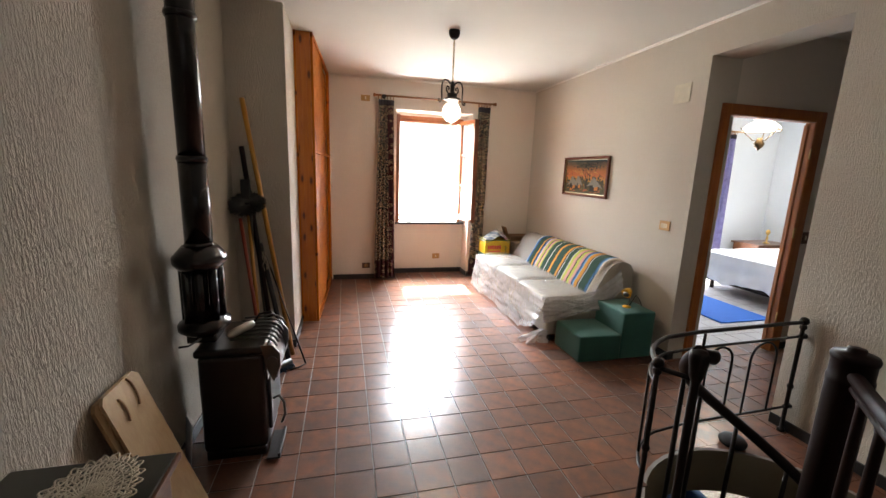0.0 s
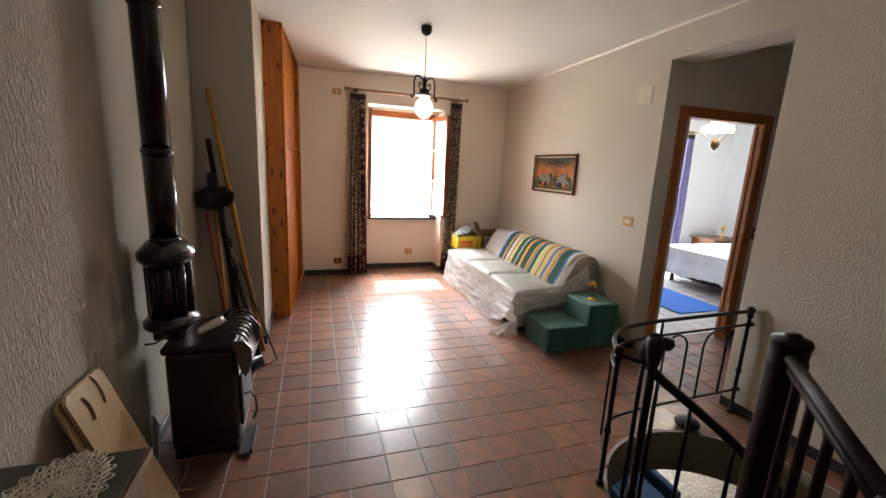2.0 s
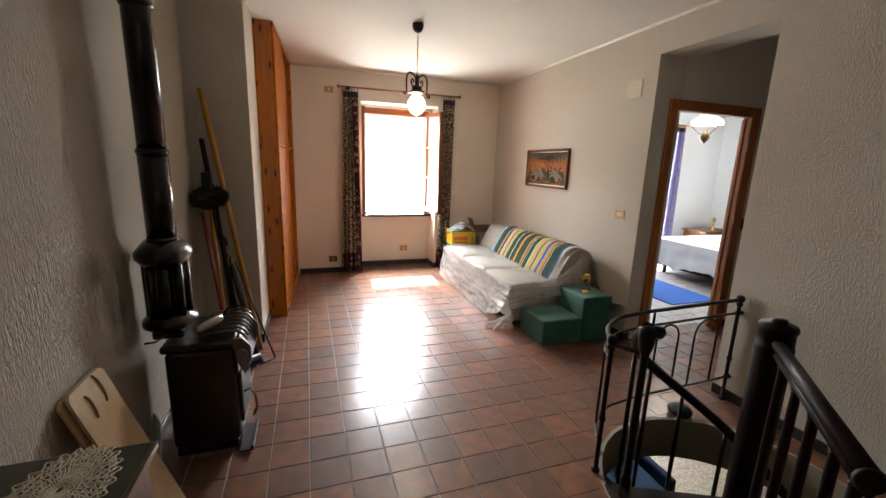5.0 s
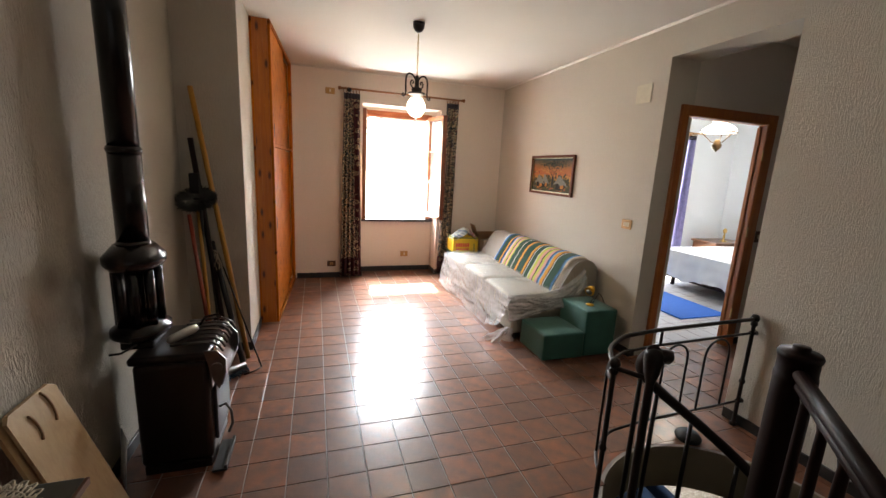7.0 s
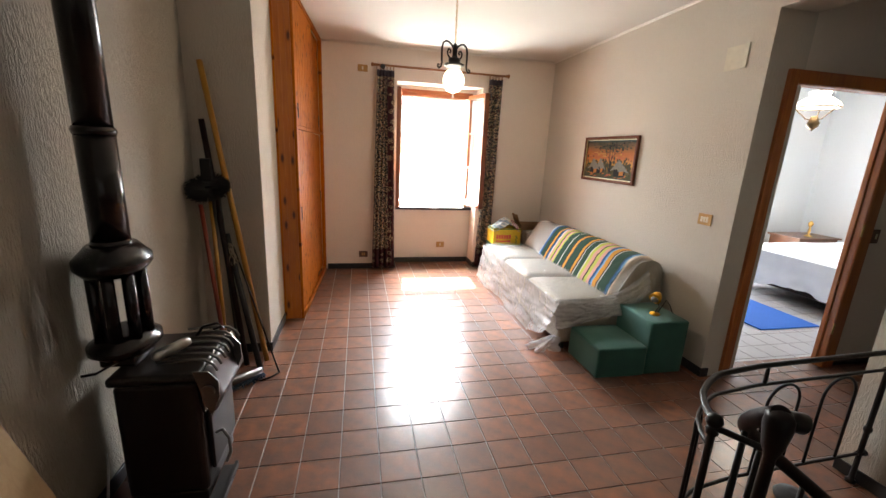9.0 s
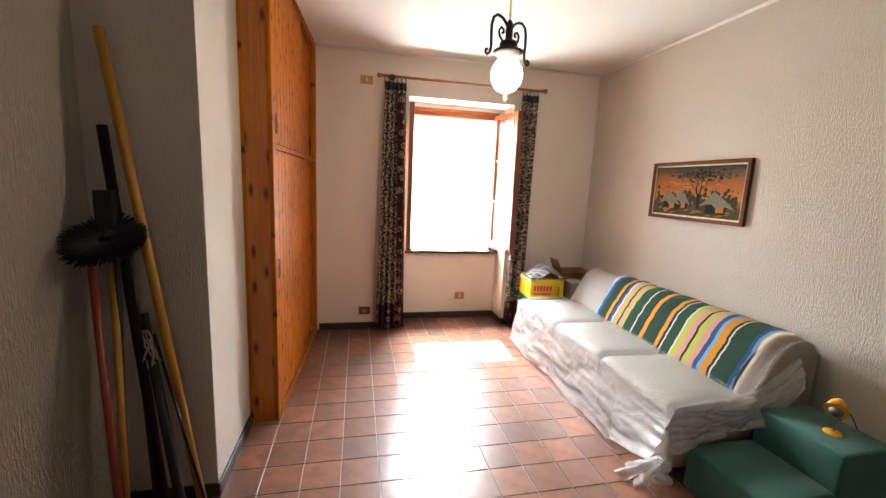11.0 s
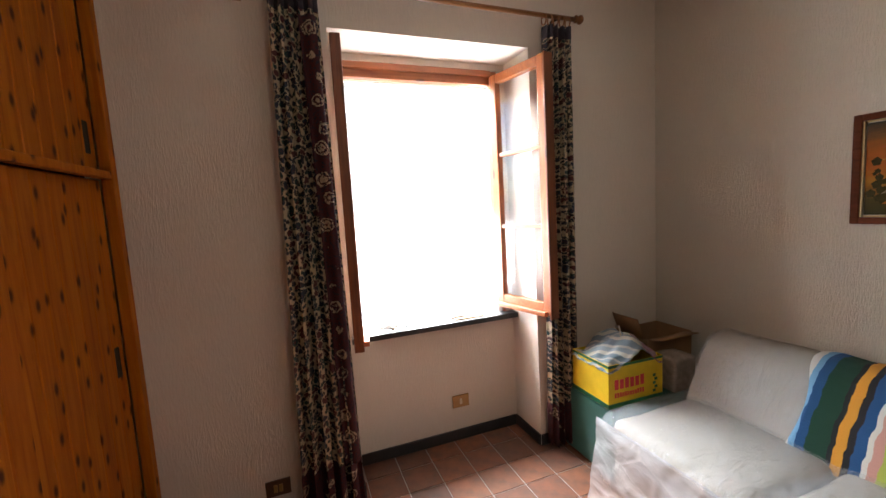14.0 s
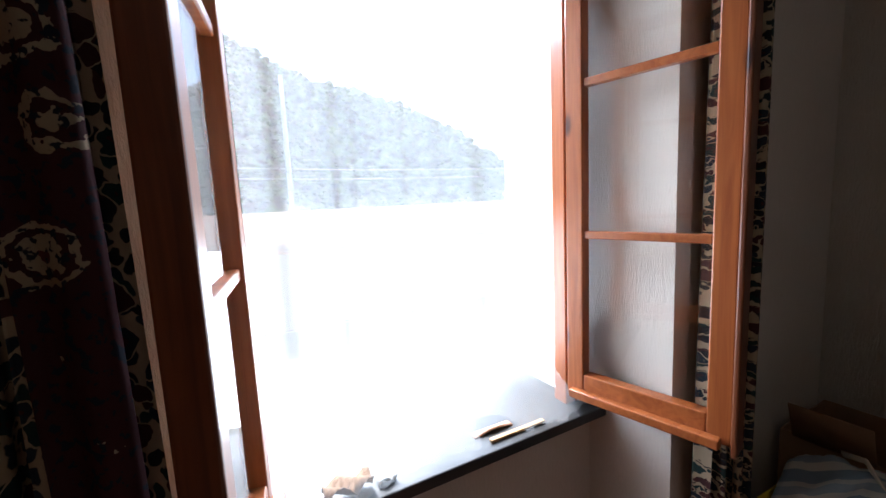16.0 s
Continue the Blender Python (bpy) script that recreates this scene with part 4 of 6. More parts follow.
def dexal_box():
    cx, cy, a = 2.17, 5.36, -2
    t = thing("detergent_box", (cx, cy, 0.405), "open yellow printed cardboard box on the green pouf", "box")
    w, d, z0, z1 = 0.185, 0.15, 0.405, 0.645
    R = lambda bm: turned(bm, cx, cy, a)
    part("front", R(box(B(), cx - w, cx + w, cy - d, cy - d + 0.004, z0, z1)), "box_yellow", t)
    part("rear", R(box(B(), cx - w, cx + w, cy + d - 0.004, cy + d, z0, z1)), "box_yellow", t)
    part("side", R(box(B(), cx - w, cx - w + 0.004, cy - d + 0.004, cy + d - 0.004, z0, z1)), "box_yellow", t)
    part("side", R(box(B(), cx + w - 0.004, cx + w, cy - d + 0.004, cy + d - 0.004, z0, z1)), "box_yellow", t)
    part("bottom", R(box(B(), cx - w + 0.004, cx + w - 0.004, cy - d + 0.004, cy + d - 0.004, z0, z0 + 0.004)), "cardboard", t)
    def band(za, zb, mat, name):
        part(name, R(box(B(), cx - w - 0.0008, cx + w + 0.0008, cy - d - 0.0008, cy - d - 0.0001, za, zb)), mat, t)
        part(name, R(box(B(), cx - w - 0.0008, cx - w - 0.0001, cy - d, cy + d, za, zb)), mat, t)
    band(z1 - 0.016, z1 - 0.002, "print_green", "green_band")
    band(z0 + 0.001, z0 + 0.025, "print_green", "green_band")
    rnd = random.Random(4)
    for row, (zz, hh, n) in enumerate(((z0 + 0.10, 0.065, 6), (z0 + 0.055, 0.028, 12))):
        x = cx - w + 0.04
        for i in range(n):
            ww = (0.033 if row == 0 else 0.016)
            part("print_bar", R(box(B(), x, x + ww * 0.75, cy - d - 0.0018, cy - d - 0.0009, zz, zz + hh * rnd.uniform(0.8, 1.0))), "print_red", t)
            x += ww * 1.05
    for i in range(5):
        part("print_sprig", R(box(B(), cx + 0.115 + 0.012 * (i % 2), cx + 0.135 + 0.012 * (i % 2), cy - d - 0.0018, cy - d - 0.0009, z0 + 0.04 + 0.022 * i, z0 + 0.055 + 0.022 * i)), "print_green", t)
    # bag lying on the box
    def bag(u, v):
        x, y = -0.20 + 0.37 * u, -0.165 + 0.30 * v
        peak = max(0.0, 1 - abs(u - 0.58) * 1.7 - abs(v - 0.45) * 0.75)
        ridge = max(0.0, 0.5 - abs((u * 1.3 + v) % 0.62 - 0.31) * 2.4) * 0.05
        z = 0.632 + 0.135 * peak + ridge * math.sin(math.pi * u) + 0.02 * noise.noise(Vector((u * 7, v * 7, 1)))
        if v < 0.12 or u < 0.06:
            z -= 0.02
        c, s = math.cos(radians(a)), math.sin(radians(a))
        return (cx + x * c - y * s, cy + x * s + y * c, z)
    b = thing("cloth_bag", (cx, cy, 0.60), "crumpled grey and white striped cloth bag on the yellow box", "bag")
    part("bag_body", sheet(B(), bag, 26, 22, thick=0.004), "bag_stripe", b)
    part("bag_strap", tube(B(), [(cx - 0.05, cy - 0.12, 0.665), (cx - 0.02, cy - 0.06, 0.745), (cx + 0.02, cy - 0.01, 0.79), (cx + 0.04, cy + 0.04, 0.775)], 0.010, 8, flat=0.4), "rope", b, "folded cream cloth strap")


m = Mat("bag_striped_cloth", 0.85)
sep = m.n.new("ShaderNodeSeparateXYZ")
m.l.new(m.co, sep.inputs[0])
lean = m.math("ADD", m.math("ADD", sep.outputs["X"], m.math("MULTIPLY", sep.outputs["Y"], 0.7)), m.math("MULTIPLY", sep.outputs["Z"], 0.6))
wide = m.ramp(m.math("FRACT", m.math("MULTIPLY", lean, 8.5)), [(0, (0.17, 0.23, 0.28)), (0.36, (0.50, 0.49, 0.44)), (0.6, (0.24, 0.30, 0.34)), (0.86, (0.42, 0.42, 0.40))], "CONSTANT")
fine = m.ramp(m.math("FRACT", m.math("MULTIPLY", lean, 62)), [(0, (0.40, 0.38, 0.40)), (0.5, (0.28, 0.05, 0.09))], "CONSTANT")
M["bag_stripe"] = m.color(m.mix(m.math("GREATER_THAN", m.math("SUBTRACT", sep.outputs["X"], m.math("MULTIPLY", sep.outputs["Z"], 0.3)), 2.02), wide, fine)).m
dexal_box()


def brown_box():
    t = thing("cardboard_box", (2.6, 5.50, 0.42), "open brown cardboard box with raised flaps in the corner", "box")
    x0, x1, y0, y1, z0, z1 = 2.42, 2.78, 5.36, 5.62, 0.405, 0.67
    part("front", box(B(), x0, x1, y0, y0 + 0.005, z0, z1), "cardboard", t)
    part("rear", box(B(), x0, x1, y1 - 0.005, y1, z0, z1), "cardboard", t)
    part("side", box(B(), x0, x0 + 0.005, y0 + 0.005, y1 - 0.005, z0, z1), "cardboard", t)
    part("side", box(B(), x1 - 0.005, x1, y0 + 0.005, y1 - 0.005, z0, z1), "cardboard", t)
    part("bottom", box(B(), x0 + 0.005, x1 - 0.005, y0 + 0.005, y1 - 0.005, z0, z0 + 0.005), "cardboard", t)
    part("flap", sheet(B(), lambda u, v: (x0 - 0.01 - 0.05 * v, y0 + 0.02 + 0.2 * u, z1 + 0.13 * v), 2, 2, thick=0.004), "cardboard", t, "raised cardboard flap")
    part("flap", sheet(B(), lambda u, v: (x0 + 0.02 + 0.3 * u, y0 - 0.08 * v, z1 + 0.015 * v), 2, 2, thick=0.004), "cardboard", t, "raised cardboard flap")
    g = thing("jar_pack", (2.52, 5.26, 0.42), "film-wrapped pack of clear jars beside the yellow box", "packaging")
    part("film_wrap", cushion(2.43, 2.60, 5.19, 5.35, 0.405, 0.60, 4, 0.015, 0.005), "pack", g)


M["pack"] = plain("wrapped_jars", (0.32, 0.26, 0.22), 0.2, 0, 0.5, 30, 0.8)
brown_box()


def yellow_lamp():
    t = thing("desk_lamp", (2.50, 2.84, 0.43), "small yellow clip lamp with silver reflector on the green pouf", "lamp")
    part("lamp_base", _lathe(B(), [(0.035, 0), (0.038, 0.006), (0.034, 0.014), (0.010, 0.02)], 2.50, 2.84, 20, 0.432), "yellow", t)
    part("stem", tube(B(), [(2.50, 2.84, 0.45), (2.52, 2.83, 0.50), (2.50, 2.84, 0.56)], 0.005, 8), "steel", t)
    part("shade", tube(B(), [(2.52, 2.85, 0.60), (2.50, 2.84, 0.59), (2.46, 2.82, 0.57)], [0.015, 0.032, 0.045], 16), "yellow", t)
    part("bulb", tube(B(), [(2.475, 2.828, 0.572), (2.455, 2.818, 0.562), (2.44, 2.81, 0.555)], [0.03, 0.028, 0.01], 12), "steel", t, "silvered bulb")
    part("cable", tube(B(), [(2.53, 2.85, 0.438), (2.58, 2.86, 0.50), (2.62, 2.88, 0.53), (2.64, 2.86, 0.50), (2.66, 2.84, 0.44)], 0.003, 6), "black", t)


yellow_lamp()


# ---- hanging lamp ----
def pendant(cx, cy):
    t = thing("pendant_lamp", (cx, cy, ZC), "black wrought-iron pendant lamp with lit opal globe on a chain", "ceiling lamp")
    part("ceiling_rose", _lathe(B(), [(0.008, -0.075), (0.03, -0.065), (0.045, -0.045), (0.05, -0.02), (0.05, 0)], cx, cy, 20, ZC), "iron", t)
    ch = part("chain", tube(B(), [(cx, cy, 2.725), (cx, cy, 2.38)], 0.0018, 6), "brass", t)
    for i in range(15):
        z = 2.71 - i * 0.0235
        a = 0 if i % 2 else math.pi / 2
        pts = [(cx + 0.007 * math.cos(k) * math.cos(a), cy + 0.007 * math.cos(k) * math.sin(a), z + 0.014 * math.sin(k)) for k in (2 * math.pi * j / 10 for j in range(11))]
        part("link", tube(B(), pts, 0.0018, 5, caps=False), "brass", ch)
    part("stem", _lathe(B(), [(0.006, 0.37), (0.016, 0.355), (0.02, 0.32), (0.018, 0.285), (0.024, 0.27), (0.045, 0.262), (0.047, 0.245), (0.04, 0.235), (0.075, 0.222), (0.08, 0.215), (0.03, 0.213)], cx, cy, 24, 2.012), "iron", t)
    for a in (0.4, 0.4 + math.pi):
        c, s = math.cos(a), math.sin(a)
        prof = [(0.018, 0.335), (0.03, 0.352), (0.055, 0.368), (0.085, 0.372), (0.108, 0.355), (0.118, 0.32), (0.118, 0.27), (0.115, 0.22), (0.122, 0.19), (0.138, 0.178), (0.15, 0.186), (0.148, 0.2), (0.138, 0.202)]
        part("scroll_arm", tube(B(), [(cx + r * c, cy + r * s, 2.012 + z) for r, z in prof], 0.0075, 8), "iron", t)
        prof = [(0.02, 0.255), (0.045, 0.262), (0.064, 0.28), (0.068, 0.305), (0.055, 0.322), (0.04, 0.315), (0.038, 0.3), (0.048, 0.296)]
        part("small_scroll", tube(B(), [(cx + r * c, cy + r * s, 2.012 + z) for r, z in prof], 0.0065, 8), "iron", t)
    part("glass_neck", _lathe(B(), [(0.062, 0.215), (0.058, 0.20), (0.05, 0.185), (0.052, 0.17)], cx, cy, 24, 2.012), "lamp_glass", t, "flared clear glass neck")
    g = part("globe", _lathe(B(), [(0.004, 0.012), (0.05, 0.032), (0.074, 0.065), (0.083, 0.10), (0.078, 0.135), (0.06, 0.165), (0.05, 0.175)], cx, cy, 28, 2.012), "globe_glow", t, "lit round opal glass globe")
    g.visible_shadow = False
    part("finial", _lathe(B(), [(0.003, -0.022), (0.012, -0.014), (0.013, -0.004), (0.006, 0.005), (0.008, 0.014)], cx, cy, 14, 2.012), "lamp_glass", t, "small glass drop")


pendant(0.973, 3.56)


# ---- painting ----
def painting():
    X, y0, y1, z0, z1 = XR, 3.72, 4.625, 1.352, 1.815
    t = thing("painting", (X, (y0 + y1) / 2, z0), "framed painting of huts under an orange sky on the wall", "painting")
    for n, b in (("frame_side", (X - 0.03, X, y0, y0 + 0.028, z0, z1)), ("frame_side", (X - 0.03, X, y1 - 0.028, y1, z0, z1)), ("frame_bar", (X - 0.03, X, y0 + 0.029, y1 - 0.029, z0, z0 + 0.028)), ("frame_bar", (X - 0.03, X, y0 + 0.029, y1 - 0.029, z1 - 0.028, z1))):
        part(n, box(B(), *b, 0.004, 2), "frame_wood", t)
    a0, a1, c0, c1 = y0 + 0.03, y1 - 0.03, z0 + 0.03, z1 - 0.03
    for b in ((a0, a0 + 0.006, c0, c1), (a1 - 0.006, a1, c0, c1), (a0 + 0.011, a1 - 0.011, c0, c0 + 0.006), (a0 + 0.011, a1 - 0.011, c1 - 0.006, c1)):
        part("gilt_slip", box(B(), X - 0.022, X - 0.012, *b), "slip", t, "pale gilt inner slip")
    part("canvas", box(B(), X - 0.011, X - 0.008, a0 + 0.009, a1 - 0.009, c0 + 0.009, c1 - 0.009), "canvas", t)
    W, H = a1 - a0 - 0.02, c1 - c0 - 0.02

    def flat(name, pts, mat, lift):
        bm = B()
        vs = [bm.verts.new((X - 0.0115 - lift, a1 - 0.01 - W * u, c0 + 0.01 + H * v)) for u, v in pts]
        bm.faces.new(vs)
        part(name, bm, mat, t)
    rnd = random.Random(7)
    for k, (u, v, s, fl) in enumerate(((0.19, 0.22, 0.14, 1), (0.345, 0.24, 0.11, 1), (0.73, 0.20, 0.18, 1))):
        flat("hut_wall", [(u - s * 0.45, v - 0.13), (u + s * 0.75, v - 0.12), (u + s * 0.75, v + 0.05), (u - s * 0.45, v + 0.05)], "paint_dark", 0.0003 + k * 0.0001)
        flat("hut_light", [(u + s * 0.15, v - 0.10), (u + s * 0.6, v - 0.09), (u + s * 0.6, v + 0.04), (u + s * 0.15, v + 0.04)], "paint_orange", 0.0007 + k * 0.0001)
        flat("hut_roof", [(u - s * 0.95, v), (u - s * 0.6, v + 0.09), (u - s * 0.05, v + 0.30), (u + s * 0.08, v + 0.28), (u + s * 0.7, v + 0.12), (u + s * 1.15, v - 0.02), (u + s * 0.6, v + 0.02), (u + s * 0.1, v - 0.01), (u - s * 0.1, v + 0.06), (u - s * 0.4, v + 0.05)], "paint_straw", 0.0011 + k * 0.0001)
    for i in range(46):
        u, v, n = rnd.uniform(0.03, 0.86), rnd.gauss(0.62, 0.09), rnd.uniform(0.04, 0.13)
        flat("sky_streak", [(u, v), (u + n, v + rnd.uniform(-0.01, 0.012)), (u + n * 0.9, v + 0.016), (u + 0.01, v + 0.012)], ("paint_yellow", "paint_orange", "paint_red")[i % 3], 0.00002 + i * 0.000001)
    def branch(u, v, ang, w, n, depth):
        u2, v2 = u + 0.055 * math.cos(ang) * n, v + 0.13 * math.sin(ang) * n
        dx, dy = -math.sin(ang) * w, math.cos(ang) * w
        flat("tree_stroke", [(u - dx, v - dy), (u + dx, v + dy), (u2 + dx * 0.5, v2 + dy * 0.5), (u2 - dx * 0.5, v2 - dy * 0.5)], "paint_dark", 0.0016 + rnd.random() * 0.0004)
        if depth:
            branch(u2, v2, ang + rnd.uniform(0.25, 0.6), w * 0.6, n * 0.85, depth - 1)
            branch(u2, v2, ang - rnd.uniform(0.25, 0.6), w * 0.6, n * 0.85, depth - 1)
    branch(0.56, 0.16, 1.62, 0.022, 1.6, 4)
    for i in range(260):
        u, v = 0.57 + rnd.gauss(0, 0.17), 0.82 + rnd.gauss(0, 0.065)
        r = rnd.uniform(0.006, 0.02)
        flat("leaf_dab", [(u + r * math.cos(a), min(0.97, v + 1.3 * r * math.sin(a))) for a in (0.3, 1.5, 2.9, 4.2, 5.4)], "paint_leaf" if i % 3 else "paint_dark", 0.0022 + i * 0.00001)
    for i in range(300):
        u, v = rnd.uniform(0.02, 0.97), 0.31 + rnd.gauss(0, 0.09)
        r = rnd.uniform(0.012, 0.035)
        flat("bush_dab", [(u + r * math.cos(a) * 0.7, v + 1.6 * r * math.sin(a)) for a in (0.3, 1.5, 2.9, 4.2, 5.4)], "paint_bush", 0.00005 + i * 0.0000007)
    for i in range(22):
        u, v = rnd.uniform(0.05, 0.9), rnd.uniform(0.02, 0.12)
        flat("ground_dab", [(u, v), (u + 0.05, v + 0.005), (u + 0.045, v + 0.025), (u + 0.01, v + 0.02)], "paint_orange" if i % 2 else "paint_red", 0.0024 + i * 0.00001)


M["slip"] = plain("gilt_slip", (0.42, 0.33, 0.16), 0.4, 0.5)
m = Mat("painted_sunset", 0.65, spec=0.15)
sep = m.n.new("ShaderNodeSeparateXYZ")
m.l.new(m.co, sep.inputs[0])
zz = m.math("MULTIPLY", m.math("SUBTRACT", m.math("ADD", sep.outputs["Z"], m.math("MULTIPLY", m.noise((1, 5, 30), 1, 4, 0.6, 1), 0.09)), 1.43), 2.6)
m.color(m.ramp(zz, [(0, (0.03, 0.03, 0.012)), (0.16, (0.06, 0.045, 0.012)), (0.26, (0.14, 0.06, 0.012)), (0.38, (0.34, 0.15, 0.018)), (0.55, (0.34, 0.09, 0.016)), (0.74, (0.26, 0.08, 0.012)), (0.86, (0.13, 0.06, 0.02)), (1, (0.015, 0.028, 0.022))]))
M["canvas"] = m.bump(m.noise((1, 1, 1), 180, 3), 0.4, 0.001).m
M["paint_dark"] = plain("paint_dark", (0.014, 0.011, 0.009), 0.5)
M["paint_orange"] = plain("paint_orange", (0.36, 0.12, 0.02), 0.5, 0, 0.5, 60)
M["paint_yellow"] = plain("paint_yellow", (0.42, 0.22, 0.04), 0.5, 0, 0.4, 60)
M["paint_red"] = plain("paint_red", (0.30, 0.07, 0.03), 0.5, 0, 0.5, 60)
M["paint_straw"] = plain("paint_straw", (0.15, 0.13, 0.10), 0.5, 0, 0.5, 70)
M["paint_leaf"] = plain("paint_leaf", (0.05, 0.042, 0.02), 0.5, 0, 0.5, 60)
M["paint_bush"] = plain("paint_bush", (0.04, 0.032, 0.012), 0.5, 0, 0.5, 60)
for key in ("paint_dark", "paint_orange", "paint_red", "paint_yellow", "paint_straw", "paint_leaf", "paint_bush"):
    b = M[key].node_tree.nodes["Principled BSDF"]
    b.inputs["Specular IOR Level"].default_value = 0.12
    b.inputs["Roughness"].default_value = 0.75
painting()

t = thing("sill_fragment", (1.45, 6.0, 0.813), "small broken terracotta piece and slats on the slate sill", "debris")
part("shard", sheet(B(), lambda u, v: (1.37 + 0.14 * u, 5.945 + 0.03 * v, 0.814 + 0.014 * math.sin(u * 3) * (1 - v)), 6, 3, thick=0.006), "roof_tile", t)
part("slat", box(B(), 1.40, 1.60, 5.90, 5.915, 0.813, 0.822, 0.002), "light_wood", t)
t = thing("sill_wrapping", (0.98, 5.98, 0.813), "crumpled paper scraps on the slate sill", "debris")
part("scrap", sheet(B(), lambda u, v: (0.93 + 0.12 * u, 5.90 + 0.05 * v, 0.816 + 0.035 * abs(math.sin(u * 5 + v * 3))), 8, 5, thick=0.002), "cardboard", t)
part("scrap", sheet(B(), lambda u, v: (1.06 + 0.05 * u, 5.90 + 0.04 * v, 0.816 + 0.02 * abs(math.sin(u * 4 + v * 5))), 6, 4, thick=0.002), "paper", t)


# ---- poles and brooms in the corner ----
def pole(name, a, b, r, mat, lab, cat, flat=1.0):
    t = thing(name, b, lab, cat)
    part("shaft", tube(B(), [a, b], r, 10, flat=flat), mat, t)
    return t


pole("wooden_batten", (-0.735, 3.37, 2.08), (-0.425, 3.27, 0.0), 0.019, "yellow_pole", "long yellow varnished pole leaning in the corner by the pier", "pole")
pole("brown_pole", (-0.76, 3.385, 1.72), (-0.55, 3.22, 0.0), 0.019, "dark_wood", "long dark brown wooden pole leaning in the corner", "pole")
pole("green_pole", (-0.70, 3.38, 1.30), (-0.60, 3.25, 0.0), 0.014, "green_pole", "dark green metal pole leaning in the corner", "pole")
t = pole("black_pole", (-0.66, 3.37, 0.95), (-0.435, 3.12, 0.0), 0.02, "black", "thick black pole tied with string leaning by the pier", "pole")
rp = thing("string", (-0.62, 3.30, 0.80), "loose cotton string hanging from the black pole", "string")
rnd = random.Random(3)
for k in range(7):
    p = [(-0.645 + rnd.uniform(-0.015, 0.015), 3.325, 0.89)]
    for j in range(6):
        q = p[-1]
        p.append((q[0] + rnd.uniform(-0.014, 0.022), q[1] - 0.006 + rnd.uniform(-0.004, 0.002), q[2] - rnd.uniform(0.005, 0.035)))
    part("strand", tube(B(), p, 0.0035, 5), "rope", rp)
t = pole("hooked_rod", (-0.62, 3.36, 0.86), (-0.302, 3.072, 0.004), 0.006, "iron", "thin dark iron rod with a bent end on the floor", "rod")
part("hook", tube(B(), [(-0.303, 3.073, 0.008), (-0.34, 3.02, 0.008), (-0.41, 2.97, 0.01)], 0.005, 6), "iron", t)
t = pole("broom", (-0.77, 3.26, 1.17), (-0.60, 2.99, 0.09), 0.014, "red_pole", "broom with red handle and blue bristles lying against the wall", "broom")
part("broom_head", tube(B(), [(-0.70, 2.80, 0.055), (-0.56, 2.91, 0.055), (-0.41, 3.035, 0.055)], [0.024, 0.03, 0.024], 10), "steel", t)
bm = B()
for i in range(300):
    f = rnd.random()
    p = Vector((-0.70 + 0.29 * f, 2.80 + 0.235 * f, 0.055))
    d = Vector((rnd.uniform(-0.03, 0.035), rnd.uniform(-0.045, 0.03), -0.052))
    tube(bm, [p, p + d], [0.004, 0.003], 4)
part("bristles", bm, "blue_bristle", t, "worn blue bristles", "stuff")
t = pole("second_broom", (-0.72, 3.30, 1.20), (-0.62, 3.05, 0.0), 0.014, "yellow_pole", "wooden broom stick leaning in the corner", "broom")
t = thing("chimney_brush", (-0.71, 3.28, 1.1), "round black bristle chimney brush upright on its pole in the corner", "brush")
part("shaft", tube(B(), [(-0.70, 3.30, 1.24), (-0.66, 3.12, 0.0)], 0.012, 8), "black", t)
part("handle_block", box(B(), -0.765, -0.70, 3.29, 3.34, 1.22, 1.47, 0.006), "black", t)
bm = B()
for i in range(1700):
    a = rnd.uniform(0, 2 * math.pi)
    e = Vector((math.cos(a), -0.85 * math.sin(a), -0.5 * math.sin(a)))
    c = Vector((-0.712, 3.25, 1.287)) + e * 0.02
    d = e * rnd.uniform(0.085, 0.112) + Vector((rnd.uniform(-0.012, 0.012), 0.5 * rnd.uniform(-0.035, 0.035), -0.85 * rnd.uniform(-0.035, 0.035)))
    tube(bm, [c, c + d], [0.0035, 0.002], 3, caps=False)
part("bristles", bm, "black", t, "dense black bristles", "stuff")


